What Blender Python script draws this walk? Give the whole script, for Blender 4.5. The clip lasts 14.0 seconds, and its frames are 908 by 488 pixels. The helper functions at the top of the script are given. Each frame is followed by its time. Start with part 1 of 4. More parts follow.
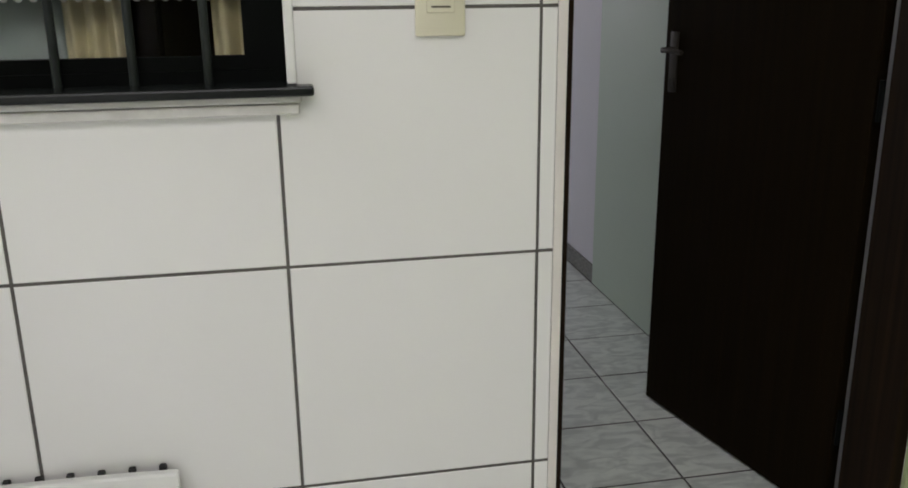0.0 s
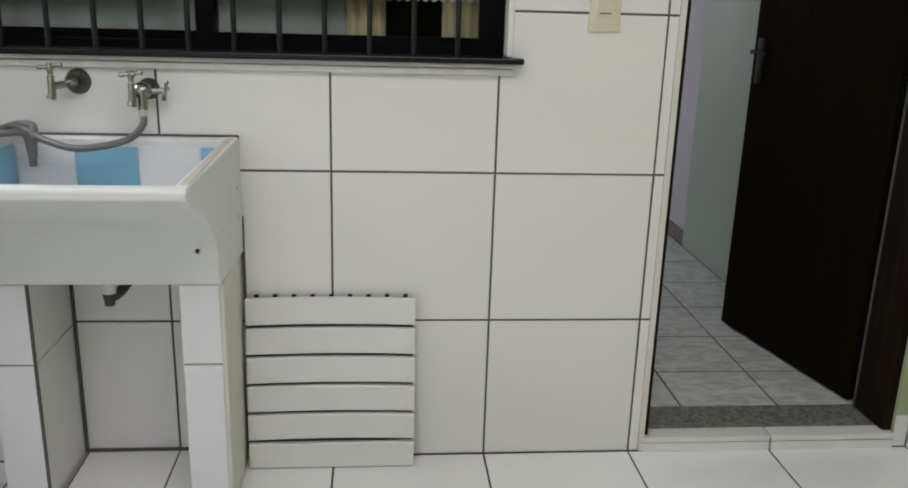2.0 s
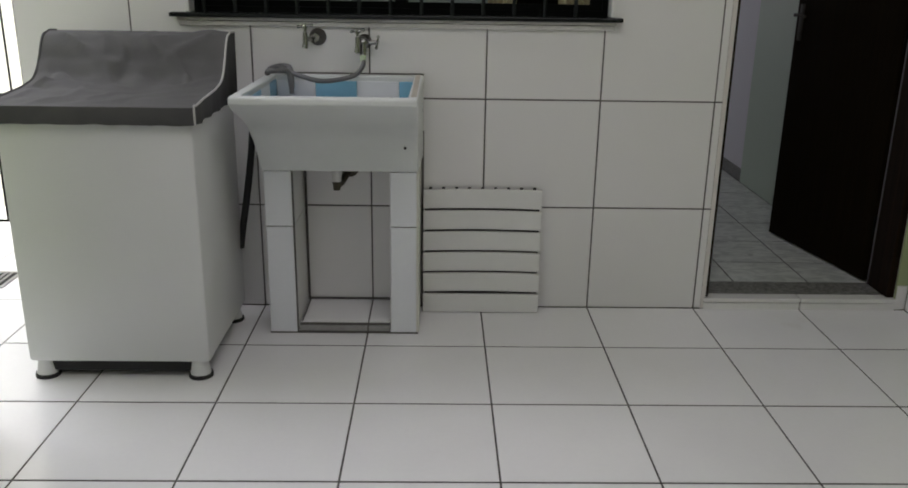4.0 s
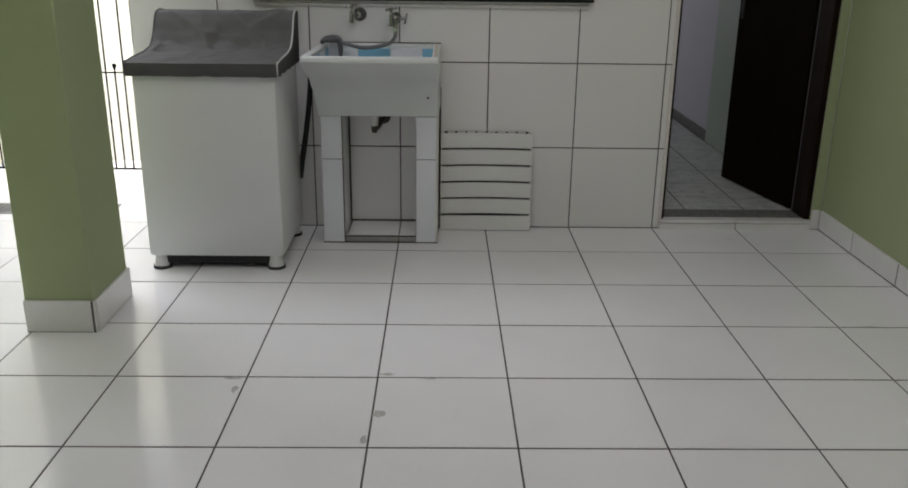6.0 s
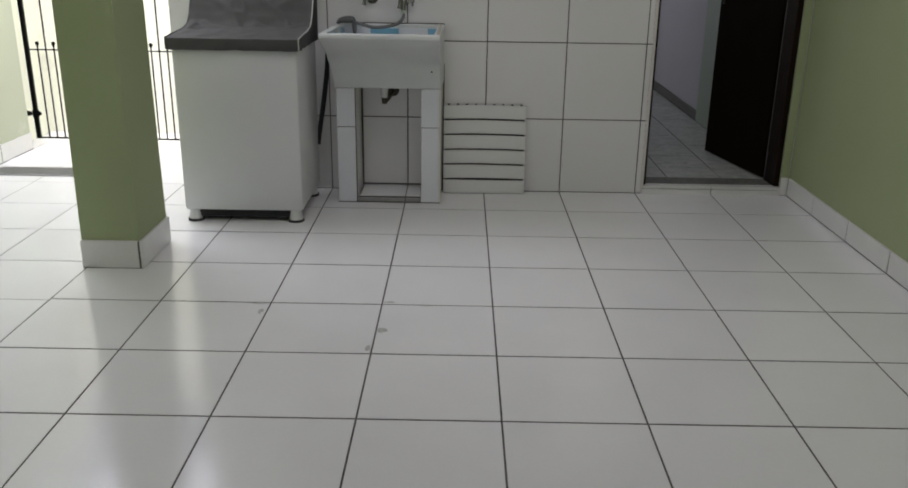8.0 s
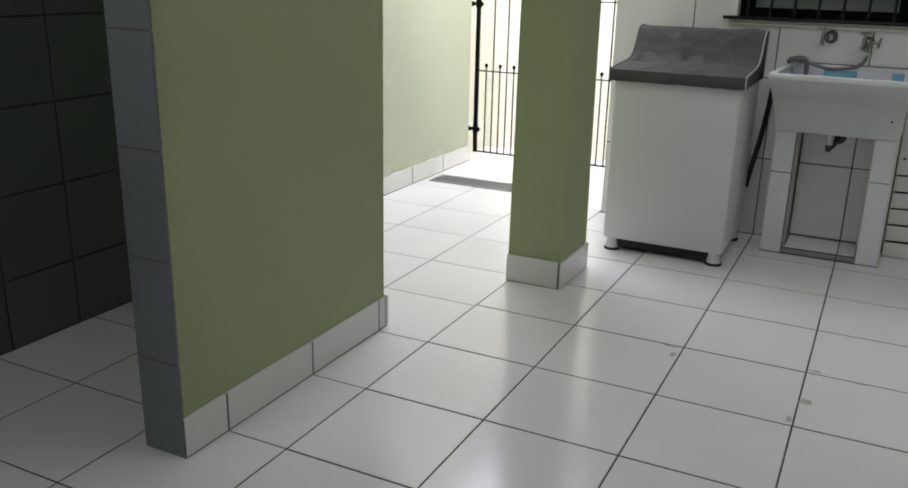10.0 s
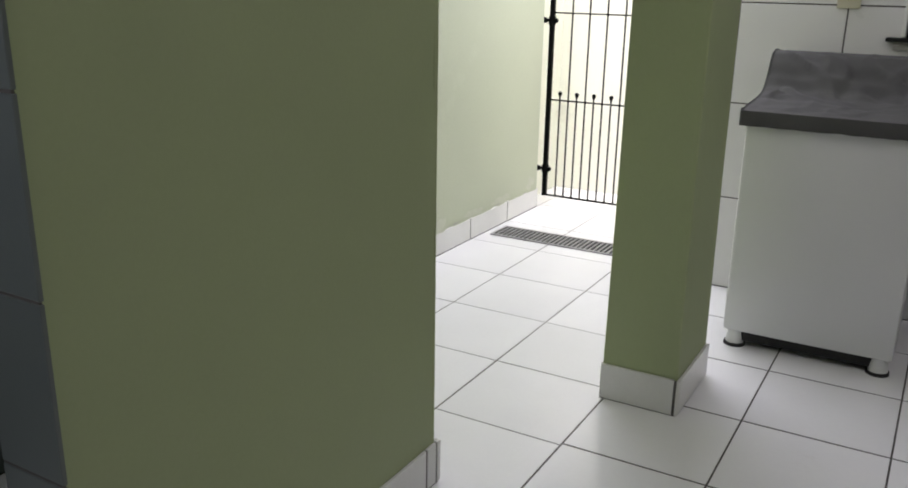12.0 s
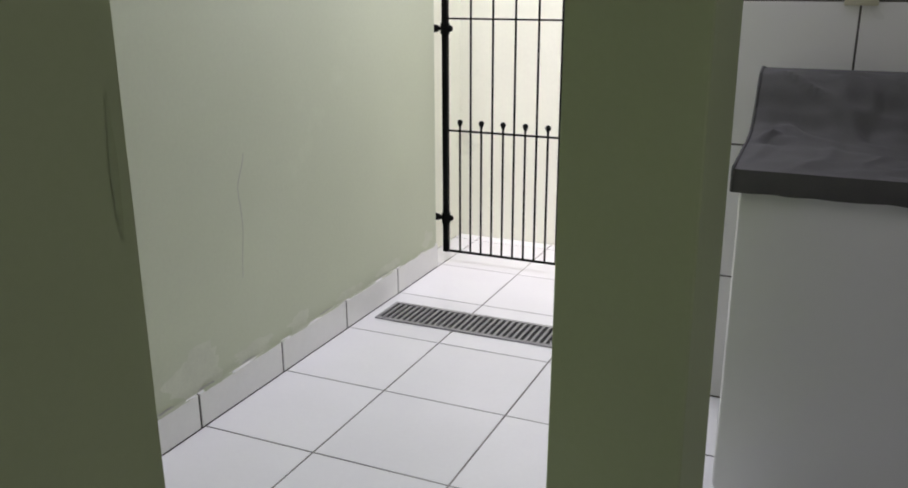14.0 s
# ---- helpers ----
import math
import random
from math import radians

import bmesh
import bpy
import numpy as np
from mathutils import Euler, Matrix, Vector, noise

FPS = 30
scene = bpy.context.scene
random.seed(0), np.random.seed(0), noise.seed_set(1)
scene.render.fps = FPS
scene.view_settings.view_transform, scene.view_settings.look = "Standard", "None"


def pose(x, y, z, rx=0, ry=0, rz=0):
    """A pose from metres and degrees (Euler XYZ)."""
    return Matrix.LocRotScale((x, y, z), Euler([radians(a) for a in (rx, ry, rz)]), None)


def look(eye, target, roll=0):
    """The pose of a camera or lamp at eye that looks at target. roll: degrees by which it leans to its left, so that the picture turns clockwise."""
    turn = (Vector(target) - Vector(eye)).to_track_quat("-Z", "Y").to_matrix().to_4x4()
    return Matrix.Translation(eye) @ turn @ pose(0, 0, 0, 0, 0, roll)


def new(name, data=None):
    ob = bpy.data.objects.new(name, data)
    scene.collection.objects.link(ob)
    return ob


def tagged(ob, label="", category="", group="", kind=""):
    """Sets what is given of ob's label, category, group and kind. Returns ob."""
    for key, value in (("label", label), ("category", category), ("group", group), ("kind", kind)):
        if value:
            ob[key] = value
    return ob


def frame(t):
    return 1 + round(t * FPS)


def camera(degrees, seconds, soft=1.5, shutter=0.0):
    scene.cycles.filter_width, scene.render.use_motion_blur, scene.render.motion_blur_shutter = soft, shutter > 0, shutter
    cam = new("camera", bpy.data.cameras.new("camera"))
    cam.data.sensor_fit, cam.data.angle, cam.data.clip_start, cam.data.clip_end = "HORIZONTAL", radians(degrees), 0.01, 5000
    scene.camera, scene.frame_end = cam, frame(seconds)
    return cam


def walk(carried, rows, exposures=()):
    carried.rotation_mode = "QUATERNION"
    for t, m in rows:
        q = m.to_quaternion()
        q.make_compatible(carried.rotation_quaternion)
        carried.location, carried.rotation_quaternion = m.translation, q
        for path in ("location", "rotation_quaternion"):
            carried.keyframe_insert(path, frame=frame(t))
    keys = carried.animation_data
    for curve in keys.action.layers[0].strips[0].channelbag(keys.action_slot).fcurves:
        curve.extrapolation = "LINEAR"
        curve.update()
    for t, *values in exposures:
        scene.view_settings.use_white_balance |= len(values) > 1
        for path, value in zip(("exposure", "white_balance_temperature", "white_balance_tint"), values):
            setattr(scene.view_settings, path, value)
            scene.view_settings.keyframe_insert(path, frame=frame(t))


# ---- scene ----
cam = camera(55.2, 14.0, soft=1.8)
PATH = [
    (0, (0.012, -1.471, 1.333), (0.374, 0.413, 0.770), -0.56),
    (0.5, (-0.028, -1.619, 1.331), (0.198, 0.290, 0.779), -0.00),
    (1, (-0.099, -1.838, 1.343), (0.164, 0.058, 0.763), 2.31),
    (1.5, (-0.242, -2.133, 1.341), (-0.045, -0.231, 0.755), 0.50),
    (2, (-0.323, -2.342, 1.358), (-0.148, -0.431, 0.793), 1.7),
    (2.5, (-0.39, -2.621, 1.375), (-0.321, -0.711, 0.784), 0.9),
    (3, (-0.507, -2.863, 1.369), (-0.457, -0.953, 0.776), 0.8),
    (3.5, (-0.577, -3.139, 1.384), (-0.543, -1.23, 0.787), 0.8),
    (3.7, (-0.605, -3.239, 1.375), (-0.567, -1.334, 0.769), 0.9),
    (6, (-0.685, -4.455, 1.398), (-0.655, -2.560, 0.761), 0.72),
    (6.5, (-0.686, -4.638, 1.390), (-0.663, -2.743, 0.749), 0.44),
    (7, (-0.621, -4.837, 1.388), (-0.598, -2.943, 0.746), 0.40),
    (7.5, (-0.599, -4.949, 1.384), (-0.575, -3.059, 0.731), 0.88),
    (8, (-0.592, -5.002, 1.388), (-0.603, -3.112, 0.735), 0.86),
    (8.5, (-0.616, -5.029, 1.384), (-0.899, -3.157, 0.737), 0.14),
    (9, (-0.681, -5.036, 1.403), (-1.277, -3.234, 0.773), 0.13),
    (9.2, (-0.697, -5.043, 1.405), (-1.366, -3.267, 0.776), 0.34),
    (11.5, (-1.171, -4.343, 1.394), (-2.108, -2.675, 0.814), 1.62),
    (12, (-1.354, -4.022, 1.392), (-2.302, -2.363, 0.803), 1.00),
    (12.5, (-1.472, -3.681, 1.381), (-2.417, -2.023, 0.784), 0.81),
    (13, (-1.611, -3.330, 1.384), (-2.551, -1.673, 0.775), 0.99),
    (13.5, (-1.740, -3.050, 1.392), (-2.537, -1.321, 0.780), -0.36),
    (14, (-1.816, -2.814, 1.368), (-2.596, -1.067, 0.784), -0.19),
]
EXPOSURES = [(t, stops, 6320 if t < 7 else 6260 if t < 12.5 else 6150, tint) for t, stops, tint in ((0, 0.91, 20), (1, 0.91, 20), (2, 0.83, 20), (3, 0.43, 21), (3.7, 0.0, 21), (6, -0.22, 21), (7.5, -0.28, 21), (9, -0.31, 21), (11.5, -0.28, 22), (12, -0.43, 23), (13, -0.66, 26), (14, -0.94, 26))]
walk(cam, [(t, look(eye, target, roll)) for t, eye, target, roll in PATH], EXPOSURES)

# ---- light ----
world = bpy.data.worlds.new("sky")
scene.world = world
world.use_nodes = True
wn = world.node_tree.nodes
sky = wn.new("ShaderNodeTexSky")
sky.sky_type = "NISHITA"
sky.sun_disc = False
sky.sun_elevation = radians(59)
sky.sun_rotation = radians(172)
sky.dust_density = 3.0
world.node_tree.links.new(sky.outputs[0], wn["Background"].inputs[0])
wn["Background"].inputs[1].default_value = 0.15
sun = new("sun", bpy.data.lights.new("sun", "SUN"))
sun.data.energy, sun.data.angle, sun.data.color = 4.5, radians(25), (1.0, 0.97, 0.92)
sun.matrix_world = look((-2.2, -4.0, 9), (-3, 1.4, 0))


def area_lamp(name, eye, target, w, h, watts, colour):
    lamp = new(name, bpy.data.lights.new(name, "AREA"))
    lamp.data.shape, lamp.data.size, lamp.data.size_y = "RECTANGLE", w, h
    lamp.data.energy, lamp.data.color = watts, colour
    lamp.matrix_world = look(eye, target)
    return lamp


# added fill lamps: front, roof, kitchen, bath; sky light through the open alley
# front fill has no known source; it brightens the south faces
area_lamp("daylight_front", (-1.73, -6.72, 1.75), (0.1, 0, 0.4), 1.2, 1.5, 4, (1.0, 0.98, 0.95))
area_lamp("daylight_roof", (-0.15, -2.15, 2.79), (-0.15, -2.15, 0), 2.1, 1.5, 19.5, (1.0, 0.98, 0.95))
area_lamp("daylight_alley", (-2.93, 0.36, 2.9), (-2.93, 0.36, 0), 1.2, 2.2, 76, (0.96, 0.98, 1.0))
# fill added to lift the dark bathroom, placed at an assumed window
area_lamp("daylight_bath", (-3.12, -4.84, 1.85), (-3.2, -3.0, 0.9), 0.6, 0.58, 7.5, (0.95, 0.99, 1.0))
# kitchen fill, added so that the room behind the door is lit
area_lamp("daylight_kitchen", (-0.2, 4.44, 1.6), (-0.2, 0, 1.2), 1.4, 1.1, 8, (1.0, 0.99, 0.96))


# ---- materials ----
def material(name, colour, rough=0.5, metal=0.0, spec=0.5, rv=0.2, var=0.06, scale=6.0, fine=60.0, bump=0.0, piece=0.0, stain=None, stain_at=0.62):
    """A principled material with variation at two scales, bump, tint by piece, and stains."""
    m = bpy.data.materials.new(name)
    m.use_nodes = True
    n, l = m.node_tree.nodes, m.node_tree.links
    b = n["Principled BSDF"]
    b.inputs["Metallic"].default_value = metal
    b.inputs["Specular IOR Level"].default_value = spec
    big = n.new("ShaderNodeTexNoise")
    big.inputs["Scale"].default_value, big.inputs["Detail"].default_value = scale, 4
    small = n.new("ShaderNodeTexNoise")
    small.inputs["Scale"].default_value, small.inputs["Detail"].default_value = fine, 3
    geo = n.new("ShaderNodeNewGeometry")
    l.new(geo.outputs["Position"], big.inputs["Vector"])
    l.new(geo.outputs["Position"], small.inputs["Vector"])
    add = n.new("ShaderNodeMath")
    add.operation = "MULTIPLY_ADD"
    l.new(small.outputs["Fac"], add.inputs[0])
    add.inputs[1].default_value = 0.4
    l.new(big.outputs["Fac"], add.inputs[2])
    rng = n.new("ShaderNodeMapRange")
    rng.inputs["From Min"].default_value, rng.inputs["From Max"].default_value = 0.4, 1.0
    rng.inputs["To Min"].default_value, rng.inputs["To Max"].default_value = 1 - var, 1 + var
    l.new(add.outputs[0], rng.inputs["Value"])
    val = rng.outputs[0]
    if piece:
        info = n.new("ShaderNodeObjectInfo")
        r2 = n.new("ShaderNodeMapRange")
        r2.inputs["To Min"].default_value, r2.inputs["To Max"].default_value = 1 - piece, 1 + piece
        l.new(info.outputs["Random"], r2.inputs["Value"])
        mul = n.new("ShaderNodeMath")
        mul.operation = "MULTIPLY"
        l.new(val, mul.inputs[0])
        l.new(r2.outputs[0], mul.inputs[1])
        val = mul.outputs[0]
    hsv = n.new("ShaderNodeHueSaturation")
    hsv.inputs["Color"].default_value = (*colour, 1)
    l.new(val, hsv.inputs["Value"])
    out = hsv.outputs[0]
    if stain:
        st = n.new("ShaderNodeTexNoise")
        st.inputs["Scale"].default_value, st.inputs["Detail"].default_value, st.inputs["Roughness"].default_value = 1.7, 8, 0.65
        l.new(geo.outputs["Position"], st.inputs["Vector"])
        sr = n.new("ShaderNodeMapRange")
        sr.inputs["From Min"].default_value, sr.inputs["From Max"].default_value = stain_at, stain_at + 0.12
        l.new(st.outputs["Fac"], sr.inputs["Value"])
        mix = n.new("ShaderNodeMix")
        mix.data_type = "RGBA"
        mix.inputs["B"].default_value = (*stain, 1)
        l.new(sr.outputs[0], mix.inputs["Factor"])
        l.new(out, mix.inputs["A"])
        out = mix.outputs["Result"]
    l.new(out, b.inputs["Base Color"])
    rr = n.new("ShaderNodeMapRange")
    rr.inputs["To Min"].default_value, rr.inputs["To Max"].default_value = rough * (1 - rv), min(1, rough * (1 + rv))
    l.new(big.outputs["Fac"], rr.inputs["Value"])
    l.new(rr.outputs[0], b.inputs["Roughness"])
    if bump:
        bp = n.new("ShaderNodeBump")
        bp.inputs["Strength"].default_value, bp.inputs["Distance"].default_value = bump, 0.01
        l.new(add.outputs[0], bp.inputs["Height"])
        l.new(bp.outputs[0], b.inputs["Normal"])
    return m


def wood_material(name, dark, light, rough, spec=0.3):
    """Straight upright wood grain."""
    m = material(name, dark, rough, spec=spec, bump=0.05)
    n, l = m.node_tree.nodes, m.node_tree.links
    co = n.new("ShaderNodeTexCoord")
    mp = n.new("ShaderNodeMapping")
    mp.inputs["Scale"].default_value = (55, 55, 1.3)
    l.new(co.outputs["Object"], mp.inputs["Vector"])
    tex = n.new("ShaderNodeTexNoise")
    tex.inputs["Scale"].default_value, tex.inputs["Detail"].default_value = 1.0, 6
    l.new(mp.outputs[0], tex.inputs["Vector"])
    ramp = n.new("ShaderNodeValToRGB")
    ramp.color_ramp.elements[0].position, ramp.color_ramp.elements[0].color = 0.35, (*dark, 1)
    ramp.color_ramp.elements[1].position, ramp.color_ramp.elements[1].color = 0.75, (*light, 1)
    l.new(tex.outputs["Fac"], ramp.inputs[0])
    l.new(ramp.outputs[0], n["Principled BSDF"].inputs["Base Color"])
    return m


def marble_material(name, base, vein, rough):
    """Printed marble floor tile with cloudy diagonal veins, turned piece by piece."""
    m = material(name, base, rough, piece=0.05)
    n, l = m.node_tree.nodes, m.node_tree.links
    geo = n.new("ShaderNodeNewGeometry")
    mp = n.new("ShaderNodeMapping")
    mp.inputs["Scale"].default_value = (11, 24, 8)
    mp.inputs["Rotation"].default_value = (0, 0, 0.75)
    l.new(geo.outputs["Position"], mp.inputs["Vector"])
    tex = n.new("ShaderNodeTexNoise")
    tex.inputs["Scale"].default_value, tex.inputs["Detail"].default_value, tex.inputs["Distortion"].default_value = 1.0, 8, 1.2
    l.new(mp.outputs[0], tex.inputs["Vector"])
    ramp = n.new("ShaderNodeValToRGB")
    ramp.color_ramp.elements[0].position, ramp.color_ramp.elements[0].color = 0.38, (*vein, 1)
    ramp.color_ramp.elements[1].position, ramp.color_ramp.elements[1].color = 0.6, (*base, 1)
    l.new(tex.outputs["Fac"], ramp.inputs[0])
    l.new(ramp.outputs[0], n["Principled BSDF"].inputs["Base Color"])
    return m


def glass_material(name):
    m = bpy.data.materials.new(name)
    m.use_nodes = True
    b = m.node_tree.nodes["Principled BSDF"]
    b.inputs["Transmission Weight"].default_value = 1.0
    b.inputs["Roughness"].default_value = 0.02
    b.inputs["IOR"].default_value = 1.1
    b.inputs["Base Color"].default_value = (0.93, 0.96, 0.95, 1)
    return m


TILE = material("white_glazed_wall_tile", (0.77, 0.765, 0.745), 0.28, rv=0.06, var=0.004, scale=2.5, piece=0.022)
FLOOR_TILE = material("white_glazed_floor_tile", (0.85, 0.85, 0.85), 0.16, var=0.03, scale=3, piece=0.025, bump=0.012, stain=(0.77, 0.76, 0.74), stain_at=0.66)
SKIRT = material("white_skirting_tile", (0.76, 0.76, 0.73), 0.3, var=0.05, scale=5, piece=0.03)
TRIM = material("chipped_white_trim", (0.60, 0.59, 0.56), 0.45, var=0.12, scale=18, fine=90, bump=0.05, stain=(0.45, 0.42, 0.38), stain_at=0.68)
GROUT = material("dark_grey_grout", (0.10, 0.095, 0.085), 0.9, var=0.25, scale=4, fine=150, bump=0.2)
FLOOR_GROUT = material("grey_floor_grout", (0.075, 0.071, 0.065), 0.9, var=0.35, scale=3, fine=120, bump=0.2, stain=(0.18, 0.175, 0.165), stain_at=0.60)
PALE_GROUT = material("worn_pale_grout", (0.15, 0.147, 0.137), 0.9, var=0.35, scale=3, fine=120, bump=0.2, stain=(0.36, 0.35, 0.33), stain_at=0.52)
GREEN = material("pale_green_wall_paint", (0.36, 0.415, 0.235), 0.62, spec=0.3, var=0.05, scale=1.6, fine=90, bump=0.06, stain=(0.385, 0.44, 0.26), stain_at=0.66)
# paler and less saturated than GREEN
ALLEY_GREEN = material("alley_wall_pale_green", (0.525, 0.562, 0.425), 0.7, spec=0.25, var=0.05, scale=1.3, fine=70, bump=0.08, stain=(0.56, 0.60, 0.46), stain_at=0.6)
BATH_TILE = material("grey_blue_glazed_tile", (0.125, 0.145, 0.14), 0.3, var=0.03, scale=4, piece=0.04)
PEELED = material("bare_whitish_plaster", (0.575, 0.60, 0.48), 0.9, var=0.08, scale=14, fine=90, bump=0.15)
CORNER = material("beige_white_plaster", (0.70, 0.665, 0.62), 0.5, var=0.06, scale=15, fine=80, bump=0.05)
# grey for the line of light painted beside the hinges
GAP_LIGHT = material("hinge_gap_light_grey", (0.10, 0.097, 0.10), 0.6, var=0.1, scale=20)
# darker green for the scuff and for the painted shadow edge
SCUFF_SHADE = material("scuff_and_shade_green", (0.32, 0.37, 0.21), 0.7, spec=0.2, var=0.12, scale=20)
SMUDGE = material("grey_floor_smudge", (0.42, 0.42, 0.40), 0.5, var=0.2, scale=30)
BEIGE = material("worn_beige_rim", (0.52, 0.48, 0.41), 0.6, var=0.15, scale=25, bump=0.05)
SIDE_CREAM = material("cream_plaster", (0.68, 0.67, 0.60), 0.6, var=0.06, scale=9, bump=0.05)
CREAM = material("cream_wall_paint", (0.84, 0.85, 0.72), 0.8, var=0.05, scale=2, bump=0.08, stain=(0.66, 0.66, 0.56), stain_at=0.64)
WHITE = material("white_wall_paint", (0.74, 0.73, 0.75), 0.8, var=0.03, scale=2, bump=0.05)
CEIL = material("white_ceiling_paint", (0.82, 0.82, 0.80), 0.85, var=0.03, scale=2, bump=0.05)
KITCHEN_TILE = material("pale_green_glazed_tile", (0.53, 0.62, 0.51), 0.6, var=0.02, scale=3, piece=0.02)
MARBLE = marble_material("grey_marble_floor_tile", (0.76, 0.80, 0.74), (0.54, 0.575, 0.53), 0.3)
GRANITE = material("speckled_grey_granite", (0.20, 0.20, 0.18), 0.5, var=0.8, scale=70, fine=260, bump=0.05)
BLACK_GRANITE = material("polished_black_granite", (0.010, 0.012, 0.011), 0.25, spec=0.2, var=0.2, scale=90, fine=300)
WOOD = wood_material("dark_stained_wood", (0.008, 0.005, 0.002), (0.0125, 0.0078, 0.0027), 0.62, 0.03)
FRAME_WOOD = wood_material("brown_frame_wood", (0.009, 0.0055, 0.003), (0.022, 0.012, 0.006), 0.6, 0.06)
IRON = material("black_painted_iron", (0.0018, 0.0025, 0.002), 0.6, spec=0.06, var=0.3, scale=30, bump=0.05)
BAR_IRON = material("dark_green_grey_bar", (0.014, 0.018, 0.016), 0.5, spec=0.25, var=0.3, scale=30)
GLASS = glass_material("window_glass")
ENAMEL = material("white_synthetic_marble", (0.68, 0.705, 0.69), 0.3, var=0.03, scale=7, bump=0.02, stain=(0.70, 0.69, 0.60), stain_at=0.68)
BLUE = material("light_blue_tile", (0.21, 0.47, 0.64), 0.3, var=0.04, piece=0.05)
TUB_WHITE = material("white_tub_tile", (0.74, 0.76, 0.78), 0.3, var=0.03, piece=0.03)
APPLIANCE = material("white_enamelled_steel", (0.68, 0.69, 0.68), 0.32, var=0.015, scale=3)
RUBBER = material("black_rubber", (0.012, 0.012, 0.012), 0.7, var=0.2)
FABRIC = material("grey_cover_fabric", (0.100, 0.099, 0.097), 0.9, spec=0.15, var=0.16, scale=9, fine=320, bump=0.25)
PIPING = material("pale_piping_cord", (0.50, 0.49, 0.47), 0.8, var=0.1)
CHROME = material("chrome", (0.34, 0.34, 0.33), 0.22, metal=1.0, var=0.08, scale=40)
MORTAR = material("grey_mortar", (0.34, 0.34, 0.33), 0.85, var=0.15, scale=20, bump=0.1)
DARK_METAL = material("tarnished_metal", (0.10, 0.095, 0.085), 0.45, metal=0.8, var=0.3, scale=50)
PALE_GREEN = material("pale_green_plastic", (0.42, 0.50, 0.36), 0.45, var=0.08, scale=20)
HANDLE_METAL = material("worn_bronzed_metal", (0.040, 0.034, 0.026), 0.55, metal=0.5, var=0.3, scale=50)
HOSE = material("grey_garden_hose", (0.13, 0.13, 0.13), 0.45, var=0.12, scale=20)
PLASTIC = material("cream_plastic", (0.73, 0.735, 0.705), 0.45, var=0.03, scale=8, bump=0.02)
SWITCH = material("ivory_switch_plastic", (0.66, 0.63, 0.48), 0.4, var=0.02)
DARK_PVC = material("dark_brown_pvc", (0.06, 0.05, 0.03), 0.5, var=0.2, scale=25)
STEEL = material("grey_drain_steel", (0.34, 0.34, 0.34), 0.5, metal=0.5, var=0.2, scale=20)
PIT = material("dark_drain_pit", (0.02, 0.02, 0.02), 0.9, var=0.3)
VOILE = material("grey_sheer_curtain", (0.30, 0.34, 0.31), 0.9, var=0.08, scale=12)
GOLD_CURTAIN = material("beige_gold_curtain", (0.50, 0.44, 0.26), 0.85, var=0.12, scale=25)
LACE = material("white_lace", (0.72, 0.72, 0.66), 0.9, var=0.08, scale=30)
CONCRETE = material("grey_ground_concrete", (0.28, 0.27, 0.25), 0.9, var=0.15, scale=2, bump=0.2)


# ---- building helpers ----
def add_box(bm, x0, x1, y0, y1, z0, z1, bev=0.0, index=0):
    """An upright box with an optional chamfer on all its edges, added to bm."""
    r = bmesh.ops.create_cube(bm, size=1.0)
    vs = r["verts"]
    bmesh.ops.scale(bm, vec=(x1 - x0, y1 - y0, z1 - z0), verts=vs)
    bmesh.ops.translate(bm, vec=((x0 + x1) / 2, (y0 + y1) / 2, (z0 + z1) / 2), verts=vs)
    faces = {f for v in vs for f in v.link_faces}
    for f in faces:
        f.material_index = index
    if bev:
        bmesh.ops.bevel(bm, geom=list({e for v in vs for e in v.link_edges}), offset=bev, segments=2, affect="EDGES", profile=0.5)


def box_mesh(*dims, bev=0.0):
    bm = bmesh.new()
    add_box(bm, *dims, bev=bev)
    return bm


def add_cyl(bm, p, q, r0, r1=None, seg=20):
    """A capped cylinder or cone from p to q."""
    p, q = Vector(p), Vector(q)
    d = q - p
    m = Matrix.Translation((p + q) / 2) @ d.to_track_quat("Z", "Y").to_matrix().to_4x4()
    bmesh.ops.create_cone(bm, cap_ends=True, segments=seg, radius1=r0, radius2=r0 if r1 is None else r1, depth=d.length, matrix=m)


def cyl_mesh(p, q, r0, r1=None, seg=20):
    bm = bmesh.new()
    add_cyl(bm, p, q, r0, r1, seg)
    return bm


def add_ball(bm, p, r, squash=1.0):
    bmesh.ops.create_uvsphere(bm, u_segments=14, v_segments=9, radius=r, matrix=Matrix.Translation(p) @ Matrix.Diagonal((1, 1, squash, 1)))


